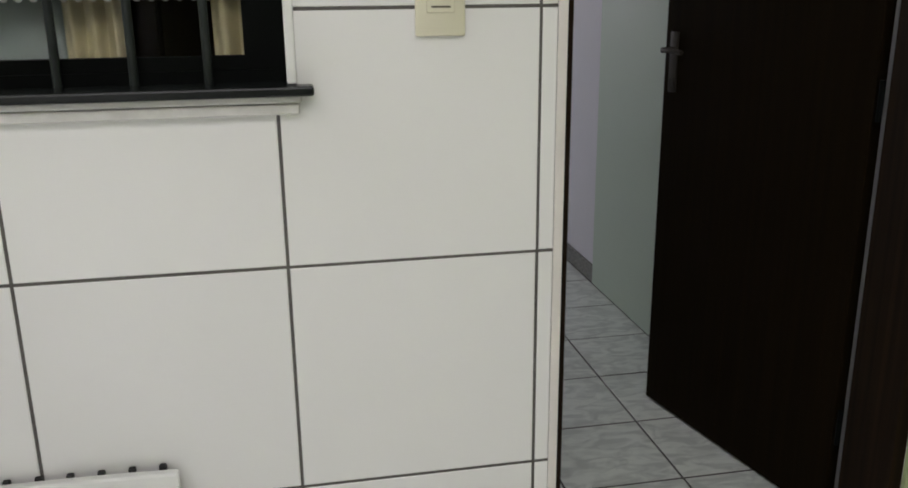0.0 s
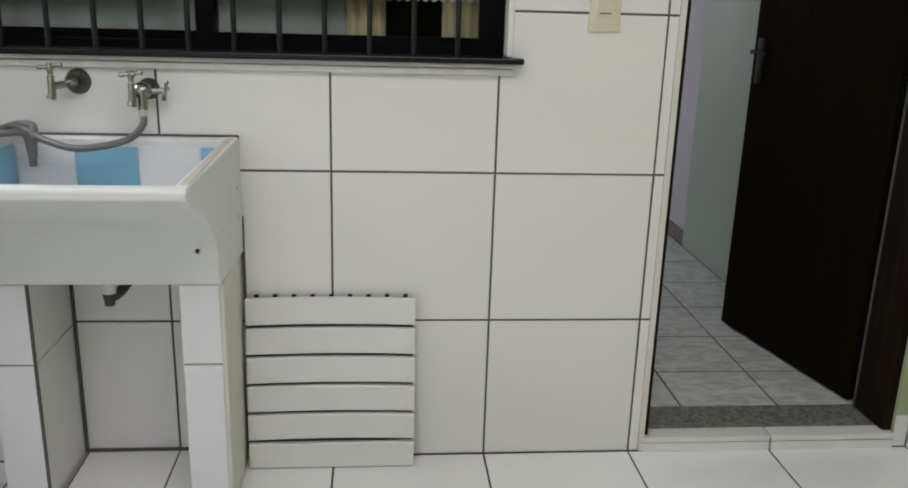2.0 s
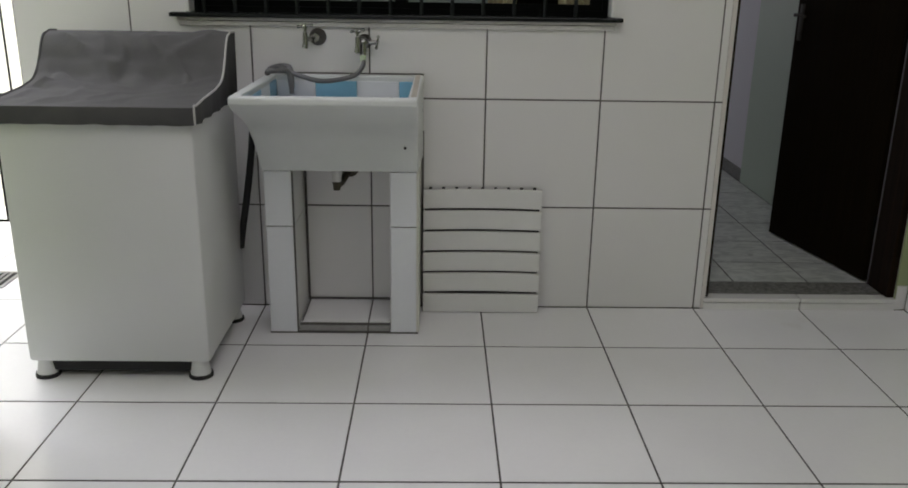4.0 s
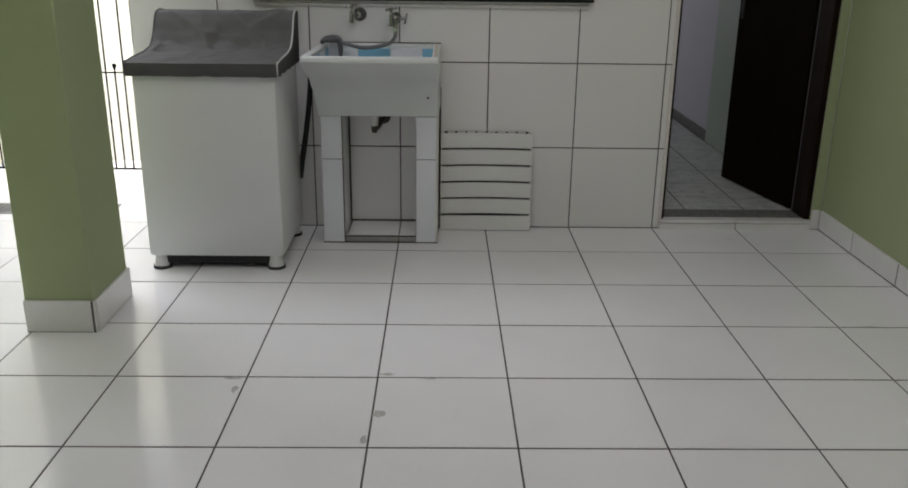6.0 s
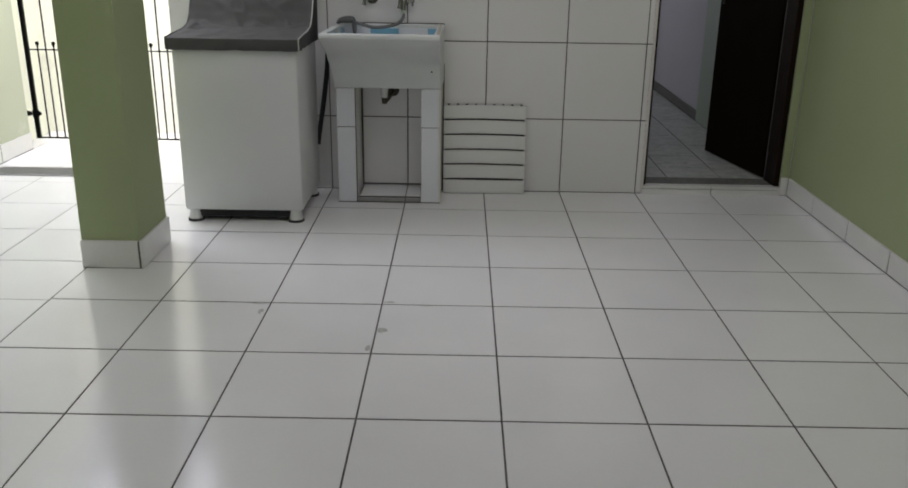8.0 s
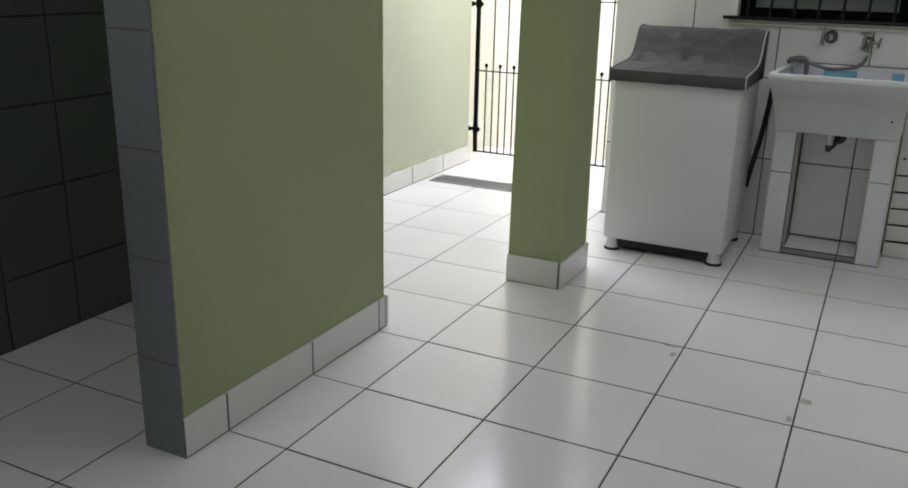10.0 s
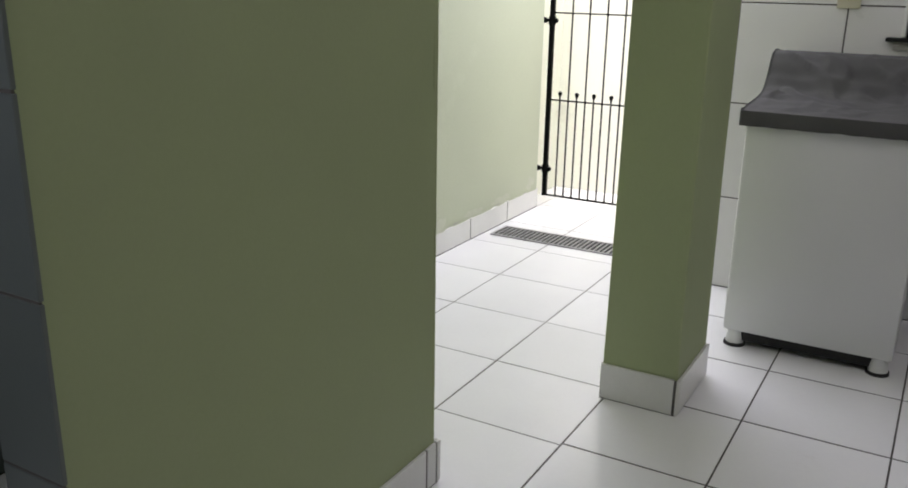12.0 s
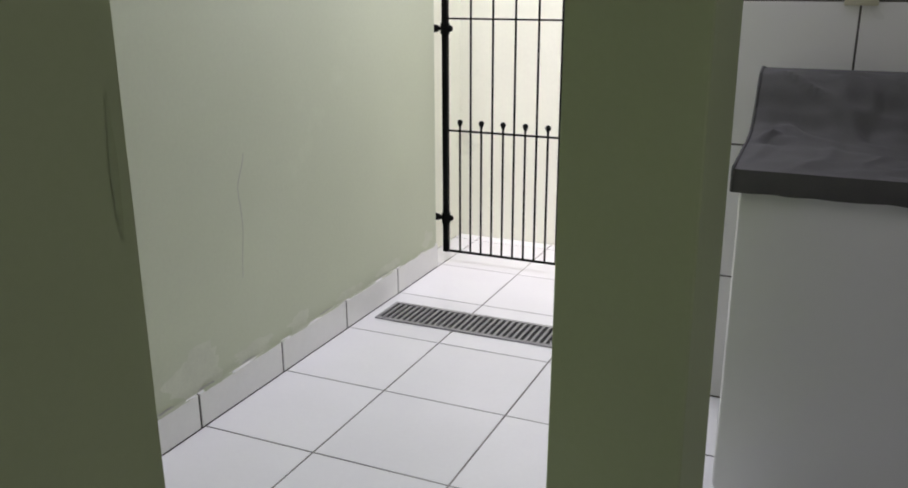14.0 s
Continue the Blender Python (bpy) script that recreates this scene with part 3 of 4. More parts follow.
for name, mat, outline in (("lining_tile", TUB_WHITE, ((-0.262, 0.815), (-0.262, 0.945), (-0.345, 0.945), (-0.345, 0.868), (-0.325, 0.858))), ("lining_tile", BLUE, ((-0.348, 0.868), (-0.348, 0.945), (-0.560, 0.945), (-0.445, 0.902)))):
    bm = bmesh.new()
    f = bm.faces.new([bm.verts.new((TX0 + 0.037, y, z)) for y, z in outline])
    up = bmesh.ops.extrude_face_region(bm, geom=[f])["geom"]
    bmesh.ops.translate(bm, vec=(-0.004, 0, 0), verts=[v for v in up if isinstance(v, bmesh.types.BMVert)])
    part(name, bm, mat, basin)
for i, (a, b) in enumerate(((TX0 + 0.04, -1.105), (-1.105, -0.945), (-0.945, -0.786), (-0.786, TX1 - 0.075))):
    ob = piece("lining_tile", basin, (b - a - 0.003, 0.225, 0.003), (a + 0.0015, -0.345, 0.862), Matrix.Rotation(radians(158.5), 4, "X") @ Matrix.Translation((0, 0, -0.003)) @ Matrix.Diagonal((1, 1, -1, 1)), (TUB_WHITE, BLUE)[i % 2])
for xa, xb in ((TX0 + 0.012, -1.168), (-0.812, TX1 - 0.016)):
    leg = part("leg", box_mesh(xa + 0.005, xb - 0.005, -0.277, -0.003, 0.0, 0.6425), GROUT, tub, "tiled leg")
    for za, zb in ((0.002, 0.428), (0.432, 0.641)):
        piece("leg_tile", leg, (xb - xa - 0.007, zb - za, 0.007), (xa + 0.0035, -0.277, za), FACE_SOUTH, TUB_WHITE)
        if xb < -1.0:
            piece("leg_tile", leg, (0.270, zb - za, 0.006), (xb - 0.006, -0.274, za), FACE_EAST, TILE)
        piece("leg_tile", leg, (0.270, zb - za, 0.006), (xa + 0.006, -0.004, za), FACE_WEST, TILE)
part("side_panel", box_mesh(TX1 - 0.0205, TX1 - 0.010, -0.276, -0.003, 0.003, 0.6425, bev=0.0015), SIDE_CREAM, tub, "plain cream plastered side")
base = part("base_slab", box_mesh(-1.166, -0.814, -0.255, -0.003, 0.0, 0.026, bev=0.002), GROUT, tub, "low tiled slab between the legs")
for a, b in ((-1.164, -0.902), (-0.897, -0.815)):
    piece("base_tile", base, (b - a, 0.235, 0.006), (a, -0.242, 0.0255), FACE_UP, FLOOR_TILE)
part("kerb", box_mesh(-1.166, -0.814, -0.272, -0.256, 0.0, 0.022, bev=0.003), MORTAR, tub, "grey mortar kerb")
part("sealant", box_mesh(TX0, TX1, -0.012, -0.001, 0.955, 0.967, bev=0.003), GROUT, tub, "dark grout line along the wall")
part("sealant", box_mesh(TX1 - 0.006, TX1 + 0.003, -0.010, -0.001, 0.004, 0.745, bev=0.002), GROUT, tub, "dark grout line down the side")
for xa, xb, ya, yb, za, zb in ((TX0 + 0.012, TX1 - 0.012, -0.287, -0.2845, 0.0, 0.005), (-1.167, -1.159, -0.009, -0.0005, 0.03, 0.64), (-1.162, -0.818, -0.009, -0.0005, 0.0315, 0.039),
                               (-1.172, -1.1665, -0.2835, -0.274, 0.002, 0.641), (-1.166, -0.814, -0.2765, -0.2725, 0.0, 0.004), (-1.160, -1.155, -0.242, -0.008, 0.031, 0.0335), (-0.902, -0.897, -0.2725, -0.256, 0.0, 0.0225)):
    part("joint", box_mesh(xa, xb, ya, yb, za, zb), GROUT, tub)
part("rim_edge", box_mesh(TX1 - 0.030, TX1 - 0.012, -0.585, -0.014, 0.9605, 0.9635, bev=0.001), BEIGE, tub, "worn beige rim")
part("overflow_hole", cyl_mesh((-0.752, -0.318, 0.738), (-0.752, -0.29, 0.738), 0.0052, seg=10), RUBBER, tub)
trap = part("drain_trap", tube_mesh([(-1.022, -0.13, 0.66), (-1.022, -0.13, 0.59), (-1.020, -0.12, 0.555), (-1.008, -0.08, 0.555), (-0.985, -0.01, 0.590)], 0.014), DARK_PVC, tub, "dark waste pipe", smooth=True)
part("drain_cup", cyl_mesh((-1.022, -0.13, 0.660), (-1.022, -0.133, 0.568), 0.022, 0.0175, 16), PLASTIC, trap, "whitish plastic cup", smooth=True)
part("drain_nut", cyl_mesh((-1.023, -0.132, 0.566), (-1.023, -0.132, 0.534), 0.017, 0.013, 12), DARK_PVC, trap, "dark trap cap", smooth=True)
part("wall_flange", cyl_mesh((-0.985, -0.002, 0.590), (-0.985, -0.014, 0.590), 0.036, 0.030, 18), DARK_PVC, trap, smooth=True)
keep_place(tub)

# ---- taps and hose ----
def tap(x, z, cross):
    t = thing("tap", "chrome wall tap with cross handles" if cross else "slim chrome wall tap on a dark round flange", "tap", (x, 0, z))
    part("flange", cyl_mesh((x, 0.0, z), (x, -0.010, z), 0.033 if not cross else 0.028, 0.028 if not cross else 0.02, 24), DARK_METAL, t, "tarnished flange", smooth=True)
    ly = -0.095
    lx = x - (0.018 if cross else 0.034)
    bm = cyl_mesh((x, -0.006, z), (lx, ly, z - 0.004), 0.009, 0.010, 14)
    add_cyl(bm, (x - 0.002, -0.02, z), (x - 0.004, -0.045, z), 0.017, seg=6)
    add_cyl(bm, (lx, ly, z - 0.024), (lx, ly, z + 0.024), 0.010, 0.0085, 14)
    add_cyl(bm, (lx - 0.003, ly, z - 0.034), (lx, ly, z - 0.020), 0.012, 0.010, 12)
    add_cyl(bm, (lx, ly, z + 0.026), (lx, ly, z + 0.040), 0.006, seg=10)
    if cross:
        add_ball(bm, (x - 0.004, -0.055, z), 0.026, 0.9)
        add_cyl(bm, (x, -0.07, z - 0.045), (x, -0.07, z), 0.013, seg=12)
    part("body", bm, CHROME, t, smooth=True)
    bm = bmesh.new()
    for a in ((0.5, 2.07) if cross else (0.1,)):
        d = Vector((math.cos(a), math.sin(a) * 0.9, 0.12 * math.cos(a))) * 0.024
        c = Vector((lx, ly, z + 0.046))
        add_cyl(bm, c - d, c + d, 0.0048, seg=10)
        add_ball(bm, c - d, 0.0065)
        add_ball(bm, c + d, 0.0065)
    add_cyl(bm, (lx, ly, z + 0.036), (lx, ly, z + 0.054), 0.009, 0.007, 12)
    part("handle", bm, CHROME, t, smooth=True)
    if cross:
        bm = cyl_mesh((x, -0.055, z), (x + 0.050, -0.045, z), 0.008, seg=12)
        for d in (Vector((0.004, 0, 0.021)), Vector((0, 0.021, 0.002))):
            c = Vector((x + 0.052, -0.045, z))
            add_cyl(bm, c - d, c + d, 0.0045, seg=10)
            add_ball(bm, c - d, 0.006)
            add_ball(bm, c + d, 0.006)
        part("side_valve", bm, CHROME, t, "chrome side valve with a cross handle", smooth=True)
    keep_place(t)
    return t


tap(-1.095, 1.100, False)
tap(-0.918, 1.085, True)
hose = thing("garden_hose", "grey garden hose hanging from the tap into the tub", "hose", (-1.2, -0.1, 0.96))
part("tube", tube_mesh([(-0.918, -0.072, 1.030), (-0.920, -0.085, 1.000), (-0.955, -0.125, 0.968), (-1.06, -0.15, 0.952), (-1.15, -0.12, 0.967), (-1.215, -0.07, 0.982),
                        (-1.252, -0.085, 0.992), (-1.262, -0.13, 0.985), (-1.235, -0.16, 0.988), (-1.195, -0.13, 0.985), (-1.187, -0.12, 0.95), (-1.182, -0.12, 0.90)], 0.0092), HOSE, hose, smooth=True)
part("coil", tube_mesh([(-1.275, -0.10, 0.972), (-1.268, -0.055, 0.985), (-1.235, -0.035, 0.992), (-1.200, -0.055, 0.990), (-1.185, -0.10, 0.968), (-1.182, -0.12, 0.92)], 0.0105), HOSE, hose, smooth=True)
part("coupling", cyl_mesh((-0.918, -0.071, 1.042), (-0.918, -0.073, 1.018), 0.012, 0.0105, 12), PALE_GREEN, hose, "pale green hose end", smooth=True)
keep_place(hose)

# ---- slatted panel leaning on the wall ----
panel = thing("slatted_panel", "cream plastic slatted panel leaning against the tiled wall", "slatted panel", (-0.452, -0.05, 0))
PX0, PX1, PH = -0.690, -0.216, 0.520


def slat(k):
    bm = bmesh.new()
    n = 10
    h = PH / 6 - 0.0105
    rows = []
    for i in range(n + 1):
        u = i / n
        x = PX0 + (PX1 - PX0) * u
        sag = 0.0045 * (1 - (2 * u - 1) ** 2) * (k > 0)
        for_row = []
        for y, z in ((0, 0), (-0.016, 0.0), (-0.019, 0.004), (-0.019, h - 0.004), (-0.016, h), (0, h)):
            for_row.append(bm.verts.new((x, y, z + sag + k * PH / 6 + 0.002)))
        rows.append(for_row)
    for a, b in zip(rows, rows[1:]):
        for j in range(6):
            bm.faces.new((a[j], a[(j + 1) % 6], b[(j + 1) % 6], b[j]))
    bm.faces.new(rows[0])
    bm.faces.new(rows[-1][::-1])
    return bm


tilt = Matrix.Translation((0, -0.052, 0)) @ Matrix.Rotation(radians(-4.0), 4, "X")
panel_parts = []
for k in range(6):
    panel_parts.append(part("slat", slat(k), PLASTIC, panel))
for k in range(9):
    x = PX0 + 0.028 + k * (PX1 - PX0 - 0.056) / 8
    panel_parts.append(part("batten", box_mesh(x - 0.0065, x + 0.0065, 0.0005, 0.012, 0.004, PH + 0.001, bev=0.003), RUBBER, panel, "dark rubber connecting strip"))
# black sheet added behind the slats so their gaps look shaded
panel_parts.append(part("backing", box_mesh(PX0 + 0.006, PX1 - 0.006, 0.0002, 0.0012, 0.01, PH - 0.012), RUBBER, panel, "dark sheet added to shade the gaps"))
for o in panel_parts:
    o.data.transform(tilt)
keep_place(panel)

# ---- washing machine and its cover ----
washer = thing("washing_machine", "white top-loading washing machine on four feet", "washing machine", (-1.71, -0.4, 0))
WX0, WX1, WY0, WY1 = -2.018, -1.402, -0.690, -0.120
body = part("body", box_mesh(WX0, WX1, WY0, WY1, 0.062, 0.925, bev=0.016), APPLIANCE, washer, smooth=True)
part("console", box_mesh(WX0 + 0.01, WX1 - 0.01, -0.235, WY1 - 0.005, 0.925, 1.100, bev=0.012), APPLIANCE, washer, smooth=True)
# contact shade below the body, made with a low black block
part("base_plinth", box_mesh(WX0 + 0.03, WX1 - 0.03, WY0 + 0.022, WY1 - 0.03, 0.024, 0.0625), RUBBER, washer, "black block for the shade underneath")
for fx, fy in ((-1.972, -0.655), (-1.447, -0.655), (-1.972, -0.16), (-1.447, -0.16)):
    foot = part("foot", cyl_mesh((fx, fy, 0.012), (fx, fy, 0.064), 0.036, 0.027, 18), APPLIANCE, washer, smooth=True)
    part("pad", cyl_mesh((fx, fy, 0.0), (fx, fy, 0.013), 0.042, 0.041, 18), RUBBER, foot, "black rubber pad", smooth=True)
part("drain_hose", tube_mesh([(-1.335, -0.10, 0.90), (-1.338, -0.11, 0.78), (-1.352, -0.12, 0.64), (-1.372, -0.13, 0.50), (-1.392, -0.14, 0.38), (-1.402, -0.15, 0.30)], 0.0135), RUBBER, washer, "black drain hose", smooth=True)
keep_place(washer)

cover = thing("washing_machine_cover", "wrinkled grey fabric cover with pale piping over the washing machine", "appliance cover", (-1.71, -0.4, 0.88))
PROFILE = [(-0.712, 0.938), (-0.60, 0.948), (-0.45, 0.955), (-0.36, 0.968), (-0.325, 0.985), (-0.285, 1.030), (-0.250, 1.085), (-0.225, 1.112), (-0.17, 1.124), (-0.106, 1.120)]
CX0, CX1 = -2.034, -1.386


def cover_height(y):
    for (ya, za), (yb, zb) in zip(PROFILE, PROFILE[1:]):
        if y <= yb:
            s = (y - ya) / (yb - ya)
            s = s * s * (3 - 2 * s) * 0.35 + s * 0.65
            return za + (zb - za) * s
    return PROFILE[-1][1]


def cover_top():
    bm = bmesh.new()
    nx, ny = 80, 72
    grid = []
    for j in range(ny + 1):
        y = PROFILE[0][0] + (PROFILE[-1][0] - PROFILE[0][0]) * j / ny
        row = []
        for i in range(nx + 1):
            x = CX0 + (CX1 - CX0) * i / nx
            edge = min(i, nx - i, j, ny - j) / 7
            w = min(1, edge)
            q = Vector((x * 3.2 + y * 2.0, y * 5, 0.3))
            crease = 1 - min(1, abs(noise.noise(Vector((x * 4.5 - y * 3.2, y * 2.4 + x * 1.1, 2)))) * 7)
            ripple = (0.013 if y < -0.22 else 0.007) * noise.noise(q) + 0.008 * noise.noise(q * 2.7) + 0.008 * crease + 0.010 * math.exp(-((y + 0.335) / 0.05) ** 2) * noise.noise(Vector((x * 14, y * 6, 7)))
            ripple += 0.016 * (1 - min(1, abs(noise.noise(Vector((x * 6.5 + y * 9, y * 5 - x * 4, 5.5)))) * 5)) * min(1, max(0, (y + 0.42) / 0.08)) * min(1, max(0, (-0.19 - y) / 0.06))
            ripple += 0.020 * math.exp(-((x + 1.990) / 0.030) ** 2 - ((y + 0.395 - 0.9 * (x + 1.990)) / 0.018) ** 2) - 0.014 * math.exp(-((x + 1.965) / 0.04) ** 2 - ((y + 0.430) / 0.016) ** 2)
            ripple -= 0.011 * math.exp(-((x + 1.74) / 0.10) ** 4 - ((y + 0.205 + 0.05 * x + 0.087) / 0.010) ** 2)
            ripple += 0.013 * math.exp(-((x + 1.50) / 0.09) ** 4 - ((y + 0.245 - 0.35 * (x + 1.50)) / 0.014) ** 2) - 0.009 * math.exp(-((x + 1.60) / 0.12) ** 4 - ((y + 0.33 + 0.5 * (x + 1.60)) / 0.018) ** 2)
            sag = -0.010 * math.sin(math.pi * i / nx) * (0.4 if y > -0.3 else 1.0)
            row.append(bm.verts.new((x, y, cover_height(y) + w * ripple + sag * w)))
        grid.append(row)
    for a, b in zip(grid, grid[1:]):
        for i in range(nx):
            bm.faces.new((a[i], a[i + 1], b[i + 1], b[i]))
    # hanging sides with a wavy hem
    rim = grid[0] + [r[-1] for r in grid[1:]] + grid[-1][-2::-1] + [r[0] for r in grid[-2:0:-1]]
    low = []
    for k, v in enumerate(rim):
        out = 0.004 * math.sin(k * 0.45) + 0.003 * noise.noise(Vector((k * 0.21, 3, 1)))
        hem = 0.882 + 0.004 * noise.noise(Vector((k * 0.13, 1, 5)))
        cx, cy = v.co.x - (CX0 + CX1) / 2, v.co.y + 0.41
        d = Vector((cx, cy, 0)).normalized() * out
        low.append(bm.verts.new((v.co.x + d.x, v.co.y + d.y, hem)))
    for k in range(len(rim)):
        n = (k + 1) % len(rim)
        bm.faces.new((rim[k], rim[n], low[n], low[k]))
    return bm


cloth = part("cloth", cover_top(), FABRIC, cover, smooth=True)
sol = cloth.modifiers.new("thickness", "SOLIDIFY")
sol.thickness, sol.offset = 0.003, -1
for x in (CX0, CX1):
    part("piping", tube_mesh([(x, -0.712, 0.884)] + [(x, y, cover_height(y) + 0.001) for y in np.linspace(-0.712, -0.11, 22)], 0.0038, 6), PIPING if x > -1.7 else FABRIC, cover, "pale piping cord" if x > -1.7 else "grey seam", smooth=True)
keep_place(cover)

# ---- switch and outlet plates ----
def plate(name, label, xa, xb, za, zb):
    t = thing(name, label, "switch" if name == "light_switch" else "outlet", ((xa + xb) / 2, 0, za))
    part("plate", box_mesh(xa, xb, -0.010, -0.0005, za, zb, bev=0.003), SWITCH, t, smooth=True)
    part("insert", box_mesh(xa + 0.018, xb - 0.018, -0.0135, -0.0095, za + 0.038, zb - 0.032, bev=0.0015), SWITCH, t)
    part("slot", box_mesh(xa + 0.026, xb - 0.026, -0.0145, -0.013, za + 0.046, za + 0.049), DARK_PVC, t)
    keep_place(t)


plate("light_switch", "ivory plastic light switch plate on the tiled wall", 0.232, 0.316, 1.258, 1.378)
plate("power_outlet", "ivory plastic outlet plate above the washing machine", -1.845, -1.755, 1.292, 1.405)

# ---- column ----
def column_mesh():
    """A hand-plastered column, a little wider at its foot."""
    bm = box_mesh(-2.257, -2.008, -1.384, -1.019, -0.05, TOP, bev=0.004)
    bmesh.ops.bisect_plane(bm, geom=bm.verts[:] + bm.edges[:] + bm.faces[:], plane_co=(0, 0, 0.75), plane_no=(0, 0, 1))
    for v in bm.verts:
        k = 0.007 if v.co.z < 0.5 else (0.0 if v.co.z < 1 else -0.010)
        v.co.x += k if v.co.x > -2.13 else -k
    return bm


column = tagged(structure("column", column_mesh(), GREEN, "square pale green painted column with white tile skirting"), category="column")
for face, a, b, at in (("S", -2.266, -2.008, -1.395), ("S", -2.005, -1.990, -1.395), ("N", -2.266, -1.992, -1.009)):
    lay_wall(column, "skirting_tile", face, a, b, 0, 0.132, [], [], at, SKIRT, t=0.0095)
lay_wall(column, "skirting_tile", "E", -1.384, -1.011, 0, 0.132, [], [], -1.991, SKIRT, t=0.010)
lay_wall(column, "skirting_tile", "W", -1.387, -1.011, 0, 0.132, [], [], -2.269, SKIRT, t=0.005)

# ---- alley: gate and drain ----
gate = thing("metal_gate", "black wrought-iron gate with ball-tipped short bars, closed", "gate", (-2.9, 0.99, 0.05))
GX0, GX1, GY, GT = -3.557, -2.262, 0.99, 2.05
part("hinge_post", box_mesh(GX0 - 0.012, GX0 + 0.014, GY - 0.013, GY + 0.013, 0.055, GT), IRON, gate)
part("end_post", box_mesh(GX1 - 0.02, GX1, GY - 0.011, GY + 0.011, 0.055, GT), IRON, gate)
for z, h in ((0.055, 0.010), (0.664, 0.008), (1.188, 0.008), (1.75, 0.008), (GT - 0.012, 0.012)):
    part("rail", box_mesh(GX0 + 0.014, GX1 - 0.02, GY - 0.006, GY + 0.006, z, z + h), IRON, gate)
k = 0
xb = -3.481
while xb < GX1 - 0.03:
    short = k % 2 == 0
    top = 0.700 if short else GT - 0.008
    b = part("bar", cyl_mesh((xb, GY, 0.058), (xb, GY, top), 0.0055, seg=8), IRON, gate, smooth=True)
    if short:
        bm = cyl_mesh((xb, GY, 0.690), (xb, GY, 0.704), 0.006, 0.011, 10)
        add_ball(bm, (xb, GY, 0.710), 0.0135)
        part("tip", bm, IRON, b, "ball tip", smooth=True)
    k += 1
    xb += 0.0553
for z in (0.229, 1.146):
    bm = cyl_mesh((GX0, GY, z - 0.026), (GX0, GY, z + 0.026), 0.022, seg=14)
    add_ball(bm, (GX0 + 0.024, GY, z), 0.016)
    add_cyl(bm, (W_W - 0.058, GY, z), (W_W - 0.030, GY, z), 0.020, 0.015, 12)
    add_box(bm, W_W - 0.06, GX0 + 0.03, GY - 0.010, GY + 0.010, z - 0.008, z + 0.008)
    part("hinge", bm, IRON, gate)
keep_place(gate)

drain = thing("floor_drain", "grey metal linear floor drain with slotted grating", "drain", (-3.0, 0.265, 0))
DX0, DX1, DY0, DY1 = -3.512, -2.52, 0.165, 0.365
part("pit", box_mesh(DX0 + 0.004, DX1 - 0.004, DY0 + 0.004, DY1 - 0.004, -0.0005, 0.0022), PIT, drain, "dark gutter under the grating")
part("drain_frame", boxes((DX0, DX1, DY0, DY0 + 0.018, 0.0005, 0.007), (DX0, DX1, DY1 - 0.018, DY1, 0.0005, 0.007), (DX0, DX0 + 0.014, DY0 + 0.018, DY1 - 0.018, 0.0005, 0.007), (DX1 - 0.014, DX1, DY0 + 0.018, DY1 - 0.018, 0.0005, 0.007)), STEEL, drain)
slat_me = as_mesh("grating_bar", box_mesh(-0.0055, 0.0055, DY0 + 0.018, DY1 - 0.018, 0.0005, 0.0065), STEEL)
x = DX0 + 0.032
while x < DX1 - 0.02:
    ob = new("grating_bar", slat_me)
    ob.parent, ob.location = drain, (x, 0, 0)
    x += 0.0262
keep_place(drain)

# ---- seen through the window ----
def curtain(name, label, xa, xb, y, za, zb, mat, waves, depth, scallop=0.0):
    bm = bmesh.new()
    n, rows = int(waves * 12), 10
    grid = []
    for j in range(rows + 1):
        line = []
        for i in range(n + 1):
            u = i / n
            low = za - scallop * abs(math.sin(u * waves * math.pi)) if scallop else za
            z = low + (zb - low) * j / rows
            line.append(bm.verts.new((xa + (xb - xa) * u, y + depth * math.sin(u * waves * math.tau + 0.3 * j) + 0.3 * depth * noise.noise(Vector((u * 9, j * 0.2, waves))), z)))
        grid.append(line)
    for a, b in zip(grid, grid[1:]):
        for i in range(n):
            bm.faces.new((a[i], a[i + 1], b[i + 1], b[i]))
    ob = tagged(part(name, bm, mat, None, "", smooth=True), label, "curtain")
    s = ob.modifiers.new("thickness", "SOLIDIFY")
    s.thickness = 0.002
    return ob


curtain("curtain", "grey sheer curtain hanging inside the window", -1.75, -0.425, 0.50, 0.30, 2.35, VOILE, 9, 0.010)
curtain("curtain", "beige gold curtain folds inside the window", -0.425, -0.300, 0.48, 0.30, 2.35, GOLD_CURTAIN, 3, 0.018)
curtain("curtain", "beige gold curtain folds inside the window", -0.125, 0.14, 0.44, 0.30, 2.35, GOLD_CURTAIN, 5, 0.018)
curtain("lace_valance", "white lace valance with a scalloped hem", -1.75, 0.16, 0.40, 1.326, 2.35, LACE, 70, 0.002, scallop=0.010)
rod = tagged(part("curtain_rod", cyl_mesh((-1.98, 0.45, 2.36), (0.4, 0.45, 2.36), 0.011, seg=10), DARK_METAL, smooth=True), "dark metal curtain rod across the window", "curtain rod")
cab = thing("kitchen_cabinet", "dark brown wooden kitchen cabinet behind the curtain", "cabinet", (-0.25, 0.8, KF))
part("body", box_mesh(-0.62, 0.12, 0.62, 1.02, KF, 1.95, bev=0.004), WOOD, cab)
